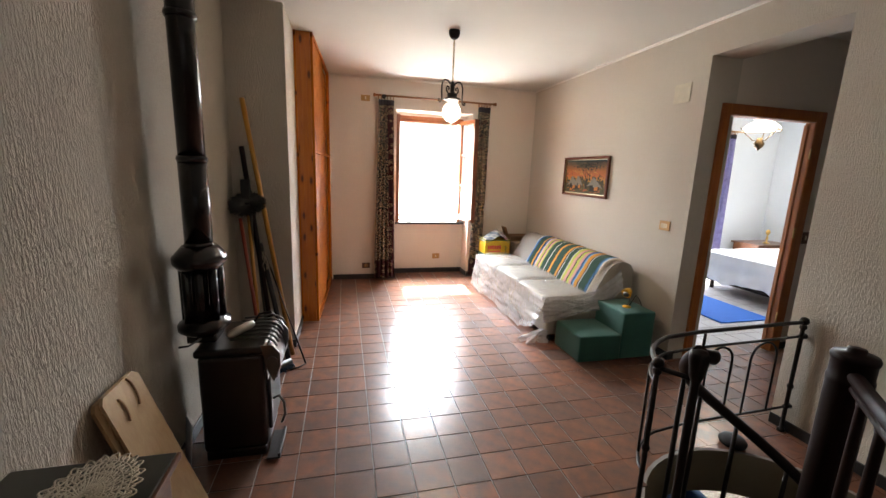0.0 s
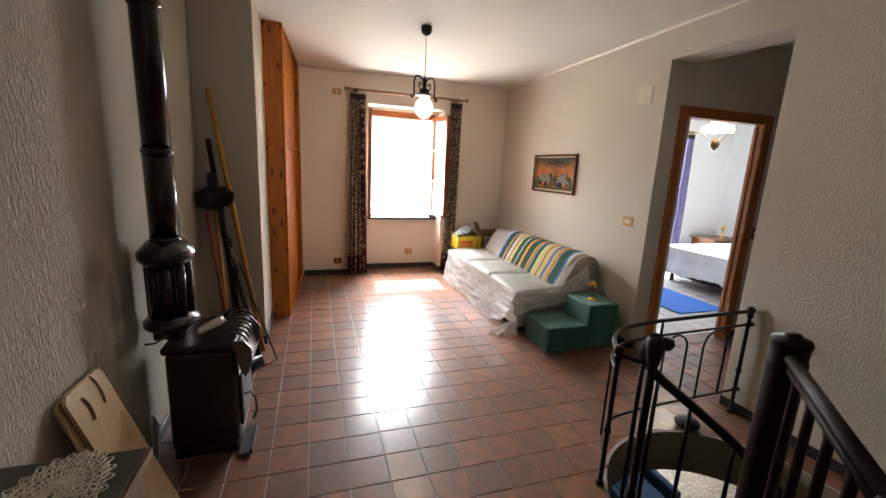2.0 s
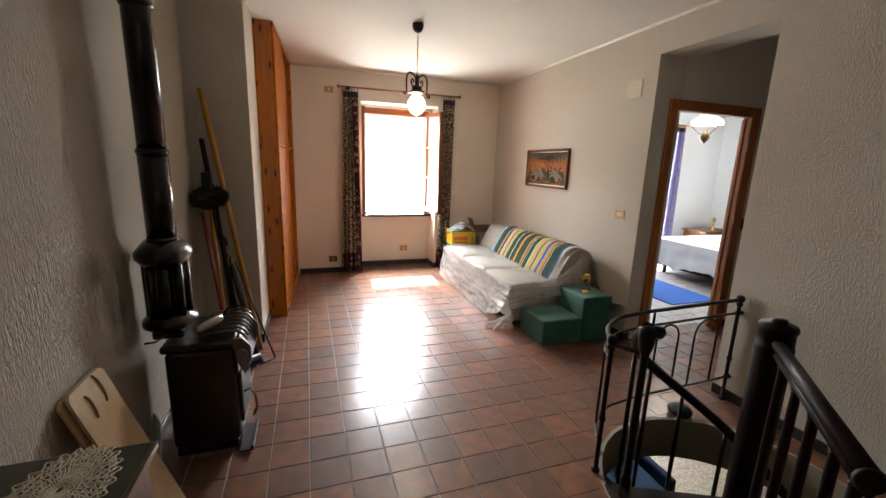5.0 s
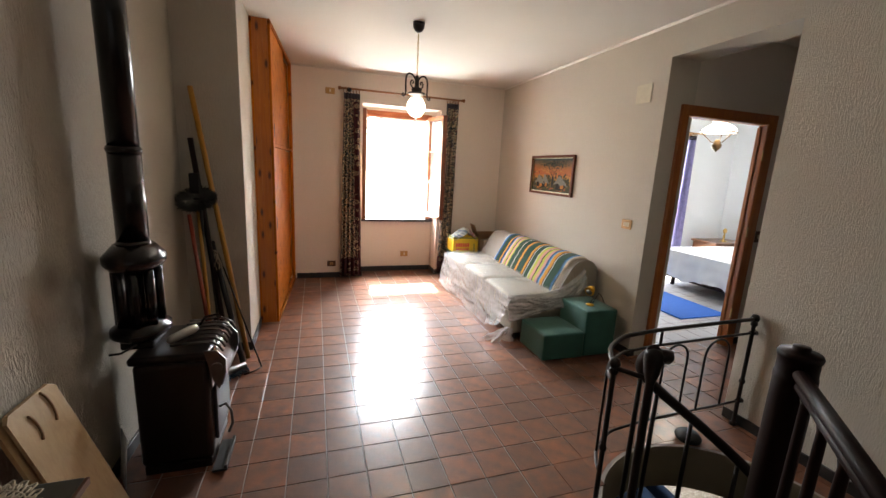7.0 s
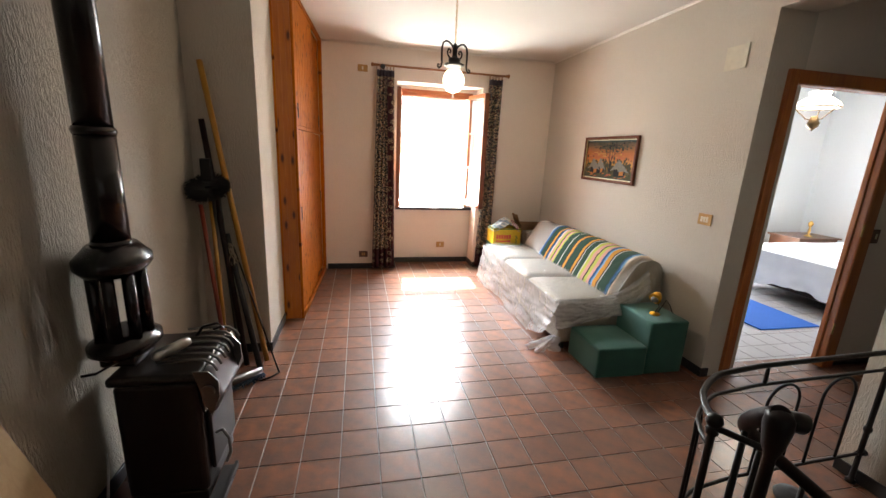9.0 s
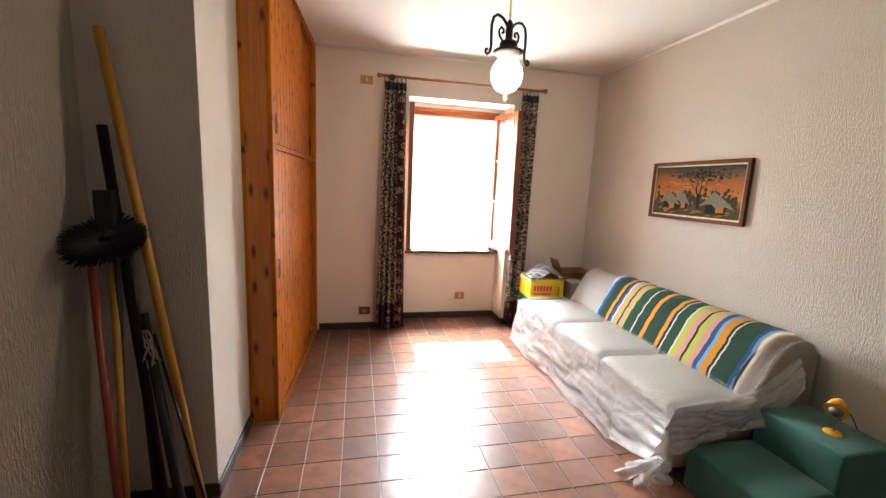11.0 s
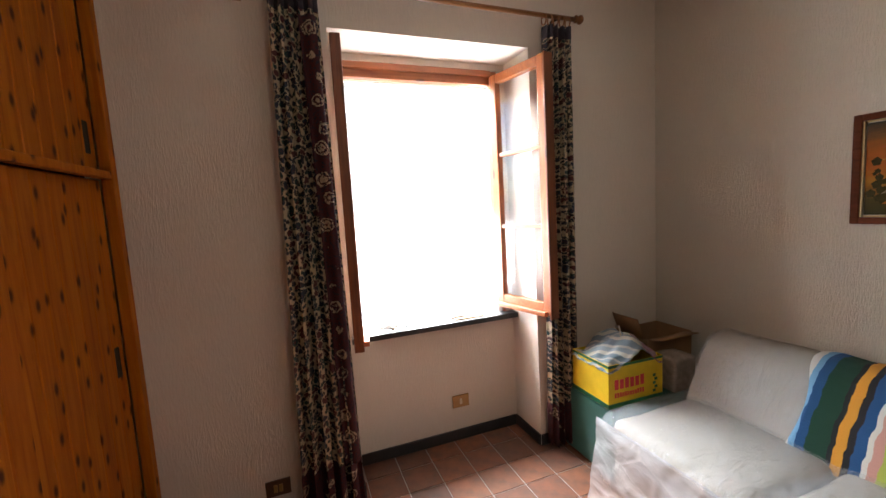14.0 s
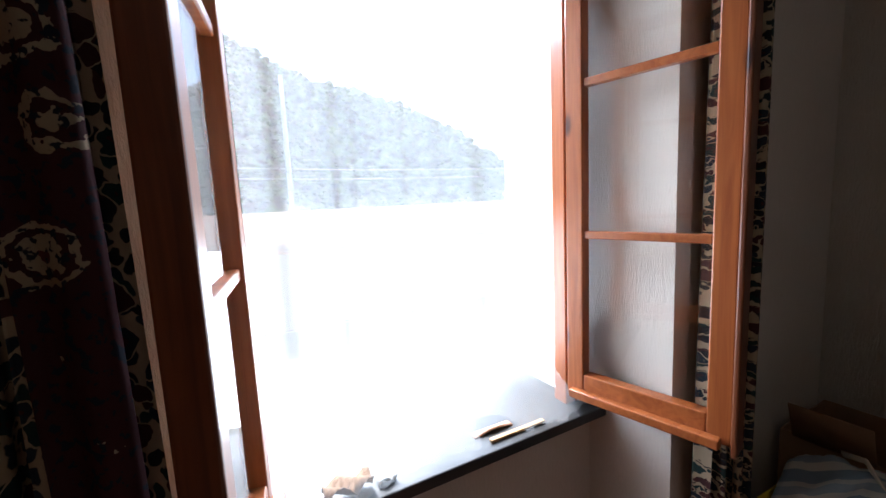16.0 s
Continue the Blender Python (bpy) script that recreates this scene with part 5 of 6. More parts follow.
# ---- stove ----
def stove():
    t = thing("stove", (-0.58, 2.16, 0), "old dark brown enamelled wood stove with chromed top", "stove")
    x0, x1, y0, y1 = -0.725, -0.405, 2.01, 2.41
    part("body", box(B(), x0, x1, y0, y1, 0.05, 0.60, 0.025, 4), "enamel", t)
    part("plinth", box(B(), x0 + 0.01, x1 - 0.01, y0 + 0.01, y1 - 0.01, 0.0, 0.049, 0.006), "enamel", t)
    part("rim", box(B(), x0 - 0.012, x1 + 0.012, y0 - 0.014, y1 + 0.012, 0.602, 0.645, 0.018, 4), "enamel", t)
    part("canopy", sheet(B(), lambda u, v: (x1 + 0.013 + 0.045 * math.sin(v * 1.5), y0 - 0.012 + (y1 - y0 + 0.022) * u, 0.64 - 0.17 * v), 4, 8, thick=0.008), "enamel", t)
    part("top_plate", box(B(), x0 + 0.04, x1 + 0.02, y0 + 0.02, y1 - 0.02, 0.647, 0.662, 0.004), "cast_iron", t)
    for i in range(7):
        y = y0 + 0.06 + i * 0.055
        part("grille_bar", tube(B(), [(x0 + 0.15, y, 0.668), (x1 - 0.03, y, 0.678), (x1 + 0.015, y, 0.672), (x1 + 0.045, y, 0.65), (x1 + 0.06, y, 0.62)], 0.0065, 8), "steel", t)
    for yy in (y0 + 0.03, y1 - 0.04):
        bm = B()
        pl = [(x1 - 0.01, 0.66), (x1 + 0.05, 0.655), (x1 + 0.085, 0.61), (x1 + 0.085, 0.54), (x1 + 0.05, 0.45), (x1 + 0.025, 0.50)]
        fa, fb = [bm.verts.new((x, yy - 0.045, z)) for x, z in pl], [bm.verts.new((x, yy - 0.038, z)) for x, z in pl]
        bm.faces.new(fa)
        bm.faces.new(fb[::-1])
        for q in range(len(pl)):
            bm.faces.new((fa[q], fb[q], fb[(q + 1) % len(pl)], fa[(q + 1) % len(pl)]))
        part("side_plate", bm, "steel", t, "nickel-plated side plate")
    part("dial", tube(B(), [(x1 + 0.045, y0 - 0.03, 0.57), (x1 + 0.045, y0 - 0.016, 0.57)], 0.026, 16), "steel", t)
    part("lifting_handle", tube(B(), [(x0 + 0.22, 2.30, 0.67), (x0 + 0.25, 2.31, 0.72), (x0 + 0.31, 2.32, 0.73), (x0 + 0.335, 2.32, 0.71), (x0 + 0.29, 2.32, 0.70)], 0.007, 8), "iron", t)
    part("front_door", box(B(), x1 + 0.001, x1 + 0.02, y0 + 0.05, y1 - 0.05, 0.13, 0.43, 0.006), "cast_iron", t, "grey cast-iron fire door")
    part("front_panel", box(B(), x1 + 0.001, x1 + 0.012, y0 + 0.02, y1 - 0.02, 0.44, 0.56, 0.004), "steel", t)
    part("door_bulge", _lathe(B(), [(0.0, 0.0), (0.05, 0.003), (0.085, 0.012), (0.1, 0.02)], 0, 0, 20, 0), "cast_iron", t)
    o = t.children[-1]
    o.data.transform(Matrix.Translation((x1 + 0.042, (y0 + y1) / 2, 0.26)) @ Matrix.Rotation(-math.pi / 2, 4, "Y"))
    part("door_handle", tube(B(), [(x1 + 0.03, y0 + 0.06, 0.31), (x1 + 0.06, y0 + 0.05, 0.33), (x1 + 0.085, y0 + 0.045, 0.29), (x1 + 0.09, y0 + 0.04, 0.22), (x1 + 0.07, y0 + 0.04, 0.17)], 0.007, 8), "steel", t)
    part("ash_tray", box(B(), x1 + 0.0, x1 + 0.07, 1.955, 2.20, 0.012, 0.022, 0.002), "cast_iron", t)
    part("ash_tray_rim", box(B(), x1 + 0.055, x1 + 0.07, 1.955, 2.20, 0.0225, 0.042, 0.002), "cast_iron", t)
    # heat exchanger on top and the flue
    cx, cy = -0.708, 2.14
    part("flue_collar", box(B(), cx - 0.07, cx + 0.07, cy - 0.08, cy + 0.08, 0.663, 0.71, 0.01), "enamel_pipe", t)
    def slab(z0, z1, s0, s1, name):
        bm = _lathe(B(), [(s0, 0.0), (s1, (z1 - z0) * 0.3), (s1, (z1 - z0) * 0.55), (s0 * 0.8, z1 - z0)], cx, cy, 28, z0)
        for v in bm.verts:
            v.co.y = cy + (v.co.y - cy) * 1.2
            v.co.x = cx + (v.co.x - cx) * 0.92
        part(name, bm, "enamel_pipe", t)
    slab(0.71, 0.80, 0.10, 0.132, "heat_exchanger_base")
    slab(1.05, 1.17, 0.105, 0.132, "heat_exchanger_cap")
    for i in range(8):
        a = 2 * math.pi * i / 8 + 0.2
        part("heat_tube", tube(B(), [(cx + 0.08 * math.cos(a), cy + 0.098 * math.sin(a), 0.78), (cx + 0.08 * math.cos(a), cy + 0.098 * math.sin(a), 1.08)], 0.022, 12), "enamel_pipe", t)
    part("damper_lever", tube(B(), [(cx + 0.0, cy - 0.08, 0.69), (cx - 0.03, cy - 0.17, 0.69), (cx - 0.06, cy - 0.20, 0.70)], 0.005, 6), "iron", t)
    part("flue_pipe", tube(B(), [(cx, cy, 1.16), (cx, cy, 1.60)], 0.064, 24), "enamel_pipe", t)
    part("flue_pipe", tube(B(), [(cx, cy, 1.60), (cx, cy, ZC - 0.001)], 0.060, 24), "enamel_pipe", t)
    for z in (1.17, 1.60, 2.25):
        part("pipe_collar", tube(B(), [(cx, cy, z - 0.015), (cx, cy, z), (cx, cy, z + 0.015)], [0.065, 0.070, 0.065], 24), "enamel_pipe", t)


stove()
b = thing("foil_bottle", (-0.52, 2.12, 0.67), "small crumpled aluminium container on the stove top", "container")
part("bottle_body", tube(B(), [(-0.58, 2.06, 0.69), (-0.57, 2.07, 0.70), (-0.50, 2.15, 0.715), (-0.48, 2.17, 0.72)], [0.010, 0.021, 0.023, 0.017], 14), "aluminium", b)


# ---- board and paper behind the dresser ----
def leaning_board():
    t = thing("leaning_board", (-0.66, 1.35, 0), "light plywood board with carved curved cuts leaning on the wall", "board")
    for i, (dy, top, dx) in enumerate(((0.0, 0.75, 0.0), (-0.02, 0.735, -0.02))):
        bm = B()
        o = [(1.40, 0), (1.66, 0), (1.65, top - 0.02), (1.62, top), (1.42, top), (1.40, top - 0.02)]
        f0 = [bm.verts.new((-0.57 + dx - 0.25 * z / 0.75, y + dy, z)) for y, z in o]
        f1 = [bm.verts.new((-0.582 + dx - 0.25 * z / 0.75, y + dy, z)) for y, z in o]
        bm.faces.new(f0)
        bm.faces.new(f1[::-1])
        for a in range(len(o)):
            c = (a + 1) % len(o)
            bm.faces.new((f0[a], f1[a], f1[c], f0[c]))
        part("panel", bm, "plywood", t)
    for y, z, r in ((1.56, 0.69, 0.055), (1.47, 0.665, 0.045)):
        part("curved_cut", tube(B(), [(-0.567 - 0.25 * (z + r * math.sin(a)) / 0.75, y + 0.4 * r * math.cos(a), z + r * math.sin(a)) for a in (-1.4 + 0.28 * k for k in range(11))], 0.005, 5), "cardboard", t)


leaning_board()
bm = sheet(B(), lambda u, v: (-0.82 + 0.06 * u, 1.93 + 0.30 * v * 0.2 + 0.10 * (1 - u) , 0.02 + 0.22 * v), 3, 3, thick=0.003)
single("paper_sheet", bm, "paper", "white folded sheet leaning against the wall behind the stove", "paper")


# ---- dresser with the doily ----
def dresser():
    t = thing("dresser", (-0.63, 0.70, 0), "low wooden chest with dark laminate top and drawers, against the wall", "dresser")
    x0, x1, y0, y1, H = -0.84, -0.462, 0.35, 1.045, 0.77
    part("top", box(B(), x0, x1 + 0.01, y0, y1, H - 0.02, H, 0.004), "dresser_top", t)
    part("edge_strip", box(B(), x1 + 0.0105, x1 + 0.02, y0, y1, H - 0.022, H - 0.001, 0.002), "dresser_wood", t)
    part("carcass", box(B(), x0, x1 - 0.02, y0 + 0.01, y1 - 0.01, 0.07, H - 0.021, 0.002), "dresser_wood", t)
    for z0, z1 in ((0.56, 0.735), (0.33, 0.55), (0.09, 0.32)):
        d = part("drawer", box(B(), x1 - 0.019, x1, y0 + 0.03, y1 - 0.03, z0, z1, 0.005), "dresser_wood", t)
        for y in (0.50, 0.89):
            part("knob", tube(B(), [(x1, y, (z0 + z1) / 2), (x1 + 0.012, y, (z0 + z1) / 2), (x1 + 0.025, y, (z0 + z1) / 2)], [0.006, 0.008, 0.014], 12), "brass", d)
            part("pull", tube(B(), [(x1 + 0.003, y - 0.03, (z0 + z1) / 2 - 0.005), (x1 + 0.02, y - 0.02, (z0 + z1) / 2 - 0.025), (x1 + 0.02, y + 0.02, (z0 + z1) / 2 - 0.025), (x1 + 0.003, y + 0.03, (z0 + z1) / 2 - 0.005)], 0.004, 6), "brass", d)
    for x in (x0 + 0.03, x1 - 0.05):
        for y in (y0 + 0.04, y1 - 0.04):
            part("leg", box(B(), x - 0.02, x + 0.02, y - 0.02, y + 0.02, 0, 0.069), "dresser_wood", t)
    c = thing("doily", (-0.60, 0.90, H), "oval white crocheted doily on the dark dresser top", "doily")
    bm = B()
    def oval(f, wob=0.0, n=96, k=16):
        return [(-0.605 + (0.105 * f + wob * math.cos(k * a)) * math.cos(a), 0.90 + (0.155 * f + wob * math.cos(k * a)) * math.sin(a), H + 0.003 + 0.001 * math.sin(9 * a)) for a in (2 * math.pi * j / n for j in range(n + 1))]
    for f, wob, k in ((0.08, 0, 8), (0.16, 0, 8), (0.24, 0.004, 12), (0.36, 0, 8), (0.42, 0.006, 18), (0.52, 0, 8), (0.58, 0.007, 24), (0.68, 0, 8), (0.74, 0.008, 30), (0.84, 0, 8), (0.92, 0.008, 36), (1.0, 0.010, 24)):
        tube(bm, oval(f, wob, 160, k), 0.0026, 4, caps=False)
    for j in range(44):
        a = 2 * math.pi * j / 44
        tube(bm, [(-0.605 + 0.105 * f * math.cos(a + 0.05 * math.sin(f * 20)), 0.90 + 0.155 * f * math.sin(a + 0.05 * math.sin(f * 20)), H + 0.0035) for f in (0.08, 0.3, 0.5, 0.7, 0.85, 0.98)], 0.0022, 4)
    tagged(part("crochet", bm, "lace", c), kind="stuff")


dresser()


# ---- spiral stair, railing ----
def stair():
    t = thing("spiral_stair", (SX, SY, -2.9), "dark spiral staircase with wooden newel going down through the round opening", "staircase")
    part("newel", _lathe(B(), [(0.072, -2.9), (0.072, 0.80), (0.074, 0.81), (0.074, 0.83), (0.070, 0.84), (0.070, 0.90), (0.074, 0.905), (0.076, 0.92), (0.070, 0.932), (0.03, 0.938), (0.03, 0.955), (0.005, 0.957)], SX, SY, 28, 0), "dark_wood", t)
    a0 = math.atan2(1.163 - SY, 1.489 - SX)
    n = 14
    for i in range(n):
        a = a0 - (i + 1) * radians(27)
        z = -(i + 1) * 0.2
        o = [(SX, SY)] + [(SX + (SR - 0.03) * math.cos(a + radians(29) * k / 6), SY + (SR - 0.03) * math.sin(a + radians(29) * k / 6)) for k in range(7)]
        part("tread", prism(B(), o, z - 0.04, z), "iron", t)
    # landing sector, level with the floor, near the top of the stair
    a1 = math.atan2(0.29 - SY, 1.28 - SX) + 2 * math.pi
    o = [(SX, SY)] + [(SX + (SR + 0.01) * math.cos(a0 + (a1 - a0) * k / 8), SY + (SR + 0.01) * math.sin(a0 + (a1 - a0) * k / 8)) for k in range(9)]
    part("landing", prism(B(), o, -0.05, 0.004), "iron", t)
    # sloping handrail on the outer side
    rail = []
    for k in range(40):
        a = a0 - radians(7.0) * k
        rail.append((SX + (SR - 0.09) * math.cos(a), SY + (SR - 0.09) * math.sin(a), 0.87 - 0.2 * radians(7.0) * k / radians(27)))
    part("handrail", tube(B(), rail, 0.029, 12), "dark_wood", t)
    for k in range(0, 36, 4):
        x, y, z = rail[k]
        if k:
            part("baluster", tube(B(), [(x, y, z - 0.015), (x, y, z - 0.45), (x, y, z - 0.87)], [0.011, 0.013, 0.011], 10), "iron", t)
    px, py = 1.492, 1.168
    part("start_post", _lathe(B(), [(0.028, -0.05), (0.026, 0.05), (0.018, 0.07), (0.018, 0.72), (0.024, 0.74), (0.030, 0.76), (0.036, 0.80), (0.040, 0.83), (0.038, 0.86), (0.028, 0.875), (0.005, 0.88)], px, py, 16, 0), "iron", t)
    part("volute", tube(B(), [(px, py, 0.845), (px + 0.03, py - 0.01, 0.85), (px + 0.06, py - 0.02, 0.845), (px + 0.075, py - 0.025, 0.835)], [0.026, 0.030, 0.033, 0.012], 14), "iron", t)
    # guard rail from the newel towards the room
    gx, gy = 1.325, 0.295
    g = Vector((gx - SX, gy - SY, 0)).normalized()
    end = Vector((SX, SY, 0)) + g * 0.93
    s0 = Vector((SX, SY, 0)) + g * 0.07
    part("guard_rail", tube(B(), [s0 + Vector((0, 0, 0.85)), end + Vector((0, 0, 0.85))], 0.032, 14, flat=0.8), "dark_wood", t)
    part("guard_rail_moulding", tube(B(), [s0 + Vector((0, 0, 0.808)), end + Vector((0, 0, 0.808))], 0.018, 12), "dark_wood", t)
    part("guard_end", tube(B(), [end + Vector((0, 0, 0.84)), end + g * 0.012 + Vector((0, 0, 0.84))], [0.038, 0.03], 14), "dark_wood", t)
    for d in (0.17, 0.36, 0.55, 0.74, 0.88):
        p = Vector((SX, SY, 0)) + g * d
        part("guard_baluster", _lathe(B(), [(0.020, 0.004), (0.020, 0.06), (0.016, 0.08), (0.018, 0.4), (0.016, 0.78), (0.02, 0.80)], p.x, p.y, 12, 0), "dark_wood", t)


stair()


def railing():
    t = thing("railing", (1.44, 1.33, 0), "dark iron railing with rounded arches round the stair opening", "railing")
    # plan of the rail: from the outer post in a quarter bend and on to the wall
    P = [(1.415, 1.30), (1.455, 1.375), (1.515, 1.45), (1.60, 1.51), (1.70, 1.56), (1.955, 1.594), (2.4, 1.61), (2.79, 1.622)]
    L = [0]
    for a, b in zip(P, P[1:]):
        L.append(L[-1] + math.dist(a, b))
    def at(s):
        for i in range(len(P) - 1):
            if s <= L[i + 1] or i == len(P) - 2:
                f = (s - L[i]) / (L[i + 1] - L[i])
                return (P[i][0] + (P[i + 1][0] - P[i][0]) * f, P[i][1] + (P[i + 1][1] - P[i][1]) * f)
    T = L[-1]
    def run(z, s0, s1, r, name, n=36):
        part(name, tube(B(), [(*at(s0 + (s1 - s0) * k / n), z) for k in range(n + 1)], r, 10), "iron", t)
    run(0.75, 0, T, 0.012, "top_rail")
    run(0.655, 0, T, 0.008, "upper_bar")
    run(0.175, 0, T, 0.008, "lower_bar")
    for s, nm in ((0.0, "outer_post"), (T - 0.012, "wall_post")):
        x, y = at(s)
        part(nm, _lathe(B(), [(0.022, 0), (0.022, 0.015), (0.012, 0.02), (0.012, 0.30), (0.018, 0.31), (0.018, 0.325), (0.012, 0.335), (0.012, 0.70), (0.02, 0.71), (0.02, 0.725), (0.014, 0.735)], x, y, 14, 0), "iron", t)
        part("ball", _lathe(B(), [(0.005, 0.730), (0.02, 0.737), (0.027, 0.755), (0.02, 0.775), (0.005, 0.782)], x, y, 16, 0), "iron", t)
    part("tie", tube(B(), [(1.41, 1.30, 0.735), (1.45, 1.24, 0.735), (1.492, 1.172, 0.735)], 0.012, 8), "iron", t)
    x, y = at(T)
    for z in (0.655, 0.175):
        part("wall_fixing", tube(B(), [(x - 0.03, y, z), (x + 0.018, y, z)], [0.012, 0.018], 12), "iron", t)
    def arch(s0, s1):
        z0, z1 = 0.18, 0.64
        r = (s1 - s0) / 2
        pts = [(*at(s0), z0), (*at(s0), z1 - r)]
        for k in range(1, 12):
            a = math.pi - math.pi * k / 12
            pts.append((*at((s0 + s1) / 2 + r * math.cos(a)), z1 - r + r * math.sin(a)))
        pts += [(*at(s1), z1 - r), (*at(s1), z0)]
        part("arch", tube(B(), pts, 0.0065, 8), "iron", t)
    def along(xx):
        return next(s / 200 for s in range(int(T * 200)) if at(s / 200)[0] >= xx)
    arch(along(2.05), along(2.24))
    arch(along(2.39), along(2.60))
    arch(0.16, 0.30)
    for s in (along(2.0),):
        part("short_bar", tube(B(), [(*at(s), 0.655), (*at(s), 0.74)], 0.008, 8), "iron", t)


railing()
b = thing("round_lamp", (2.32, 1.52, 0), "small black round door weight on the floor", "door weight")
part("weight", _lathe(B(), [(0.05, 0.0), (0.07, 0.012), (0.075, 0.03), (0.06, 0.05), (0.02, 0.06)], 2.32, 1.57, 24, 0), "black", b)


t = thing("armchair_below", (4.0, 3.4, -2.9), "dark blue armchair in the room below the stair", "armchair")
part("seat", cushion(3.6, 4.3, 3.0, 3.7, -2.75, -2.45, 3, 0.05), "armchair_cloth", t)
part("backrest", cushion(3.6, 4.3, 3.7, 3.9, -2.75, -2.05, 5, 0.05), "armchair_cloth", t)
for q in (3.52, 4.3):
    part("armrest", cushion(q, q + 0.1, 3.0, 3.9, -2.9, -2.3, 6, 0.03), "armchair_cloth", t)


# ---- bedroom ----
def bed():
    t = thing("bed", (6.2, 3.9, 0), "large bed covered with a white spread hanging to the floor", "bed")
    def cover(u, v):
        x, y = 5.30 + 2.20 * u, 3.02 + 1.75 * v
        z = 0.555 + 0.09 * max(0, (u - 0.72)) / 0.28 * math.sin(math.pi * v) ** 0.4 + 0.008 * noise.noise(Vector((x * 3, y * 3, 0)))
        return (x, y, z)
    part("mattress", cushion(5.33, 7.5, 3.05, 4.74, 0.30, 0.54, 2, 0.05, 0.004), "bedspread", t)
    part("bed_base", box(B(), 5.38, 7.5, 3.1, 4.7, 0.12, 0.295, 0.01), "dark_wood", t)
    for x in (5.45, 7.4):
        for y in (3.18, 4.6):
            part("leg", tube(B(), [(x, y, 0), (x, y, 0.12)], 0.03, 10), "dark_wood", t)
    part("spread_top", sheet(B(), cover, 30, 24), "bedspread", t)
    def foot(u, v):
        y = 3.02 + 1.75 * u
        return (5.30 - 0.02 - 0.05 * v + 0.035 * v * noise.noise(Vector((y * 5, v * 3, 2))) + 0.015 * math.sin(u * 30 + 3 * v) * v, y, 0.555 - 0.37 * v - 0.03 * v * math.sin(u * 11) - 0.03 * v * noise.noise(Vector((y * 6, 0, 4))))
    part("spread_foot", sheet(B(), foot, 60, 10), "bedspread", t)
    def side(u, v):
        x = 5.28 + 2.2 * u
        return (x, 3.02 - 0.02 - 0.05 * v + 0.035 * v * noise.noise(Vector((x * 5, v * 3, 7))) + 0.015 * math.sin(u * 36 + 2 * v) * v, 0.555 - 0.37 * v - 0.03 * v * math.sin(u * 14))
    part("spread_side", sheet(B(), side, 60, 10), "bedspread", t)
    hb = part("headboard_bar", tube(B(), [(7.55, 3.06, 0.4), (7.55, 3.06, 1.12), (7.55, 3.9, 1.2), (7.55, 4.72, 1.12), (7.55, 4.72, 0.4)], 0.015, 10), "brass", t, "curved metal headboard")
    part("cushion", cushion(7.05, 7.45, 3.2, 3.85, 0.55, 0.68, 6, 0.05, 0.006), "bedspread", t)


bed()
single("rug", box(B(), 4.17, 4.92, 3.29, 5.0, 0.001, 0.013, 0.004, 1), "rug", "bright blue bedside rug on the grey tiled floor", "rug")
t = thing("nightstand", (7.2, 5.2, 0), "dark wooden nightstand beside the bed", "nightstand")
part("cabinet_body", box(B(), 6.75, 7.5, 5.0, 5.45, 0.06, 0.54, 0.006), "dresser_wood", t)
part("tabletop", box(B(), 6.72, 7.53, 4.97, 5.48, 0.541, 0.565, 0.004), "dresser_wood", t)
part("drawer", box(B(), 6.80, 7.45, 4.985, 4.999, 0.35, 0.50, 0.004), "dresser_wood", t)
for x in (6.79, 7.46):
    part("leg", box(B(), x - 0.02, x + 0.02, 5.03, 5.07, 0, 0.059), "dresser_wood", t)
    part("leg", box(B(), x - 0.02, x + 0.02, 5.38, 5.42, 0, 0.059), "dresser_wood", t)
t = thing("brass_ornament", (7.1, 5.15, 0.566), "small brass table lamp on the nightstand", "lamp")
part("stand", _lathe(B(), [(0.05, 0), (0.05, 0.01), (0.012, 0.03), (0.02, 0.08), (0.01, 0.14), (0.03, 0.17), (0.035, 0.2), (0.01, 0.24)], 7.1, 5.15, 16, 0.566), "brass", t)


def bed_lamp(cx, cy):
    t = thing("ceiling_lamp_bedroom", (cx, cy, ZC), "brass chandelier with lit scalloped glass shade in the bedroom", "ceiling lamp")
    part("stem", tube(B(), [(cx, cy, ZC), (cx, cy, 2.42)], 0.01, 10), "bronze", t)
    part("rose", _lathe(B(), [(0.02, -0.04), (0.05, -0.02), (0.06, 0)], cx, cy, 18, ZC), "bronze", t)
    s = part("shade", _lathe(B(), [(0.10, 0.17), (0.085, 0.12), (0.14, 0.09), (0.19, 0.05), (0.205, 0.02), (0.195, 0.0)], cx, cy, 32, 2.25), "shade_glow", t, "lit white glass shade")
    s.visible_shadow = False
    part("ring", tube(B(), [(cx + 0.205 * math.cos(a), cy + 0.205 * math.sin(a), 2.25) for a in (2 * math.pi * k / 28 for k in range(29))], 0.008, 8, caps=False), "bronze", t)
    part("drop", _lathe(B(), [(0.004, -0.16), (0.02, -0.14), (0.05, -0.11), (0.06, -0.07), (0.04, -0.04), (0.03, 0.0)], cx, cy, 20, 2.16), "bronze", t)
    for k in range(3):
        a = 2 * math.pi * k / 3 + 0.5
        c, s_ = math.cos(a), math.sin(a)
        part("arm", tube(B(), [(cx + r * c, cy + r * s_, z) for r, z in ((0.03, 2.12), (0.08, 2.13), (0.12, 2.17), (0.16, 2.2), (0.2, 2.25), (0.23, 2.28))], 0.006, 8), "bronze", t)
    return t


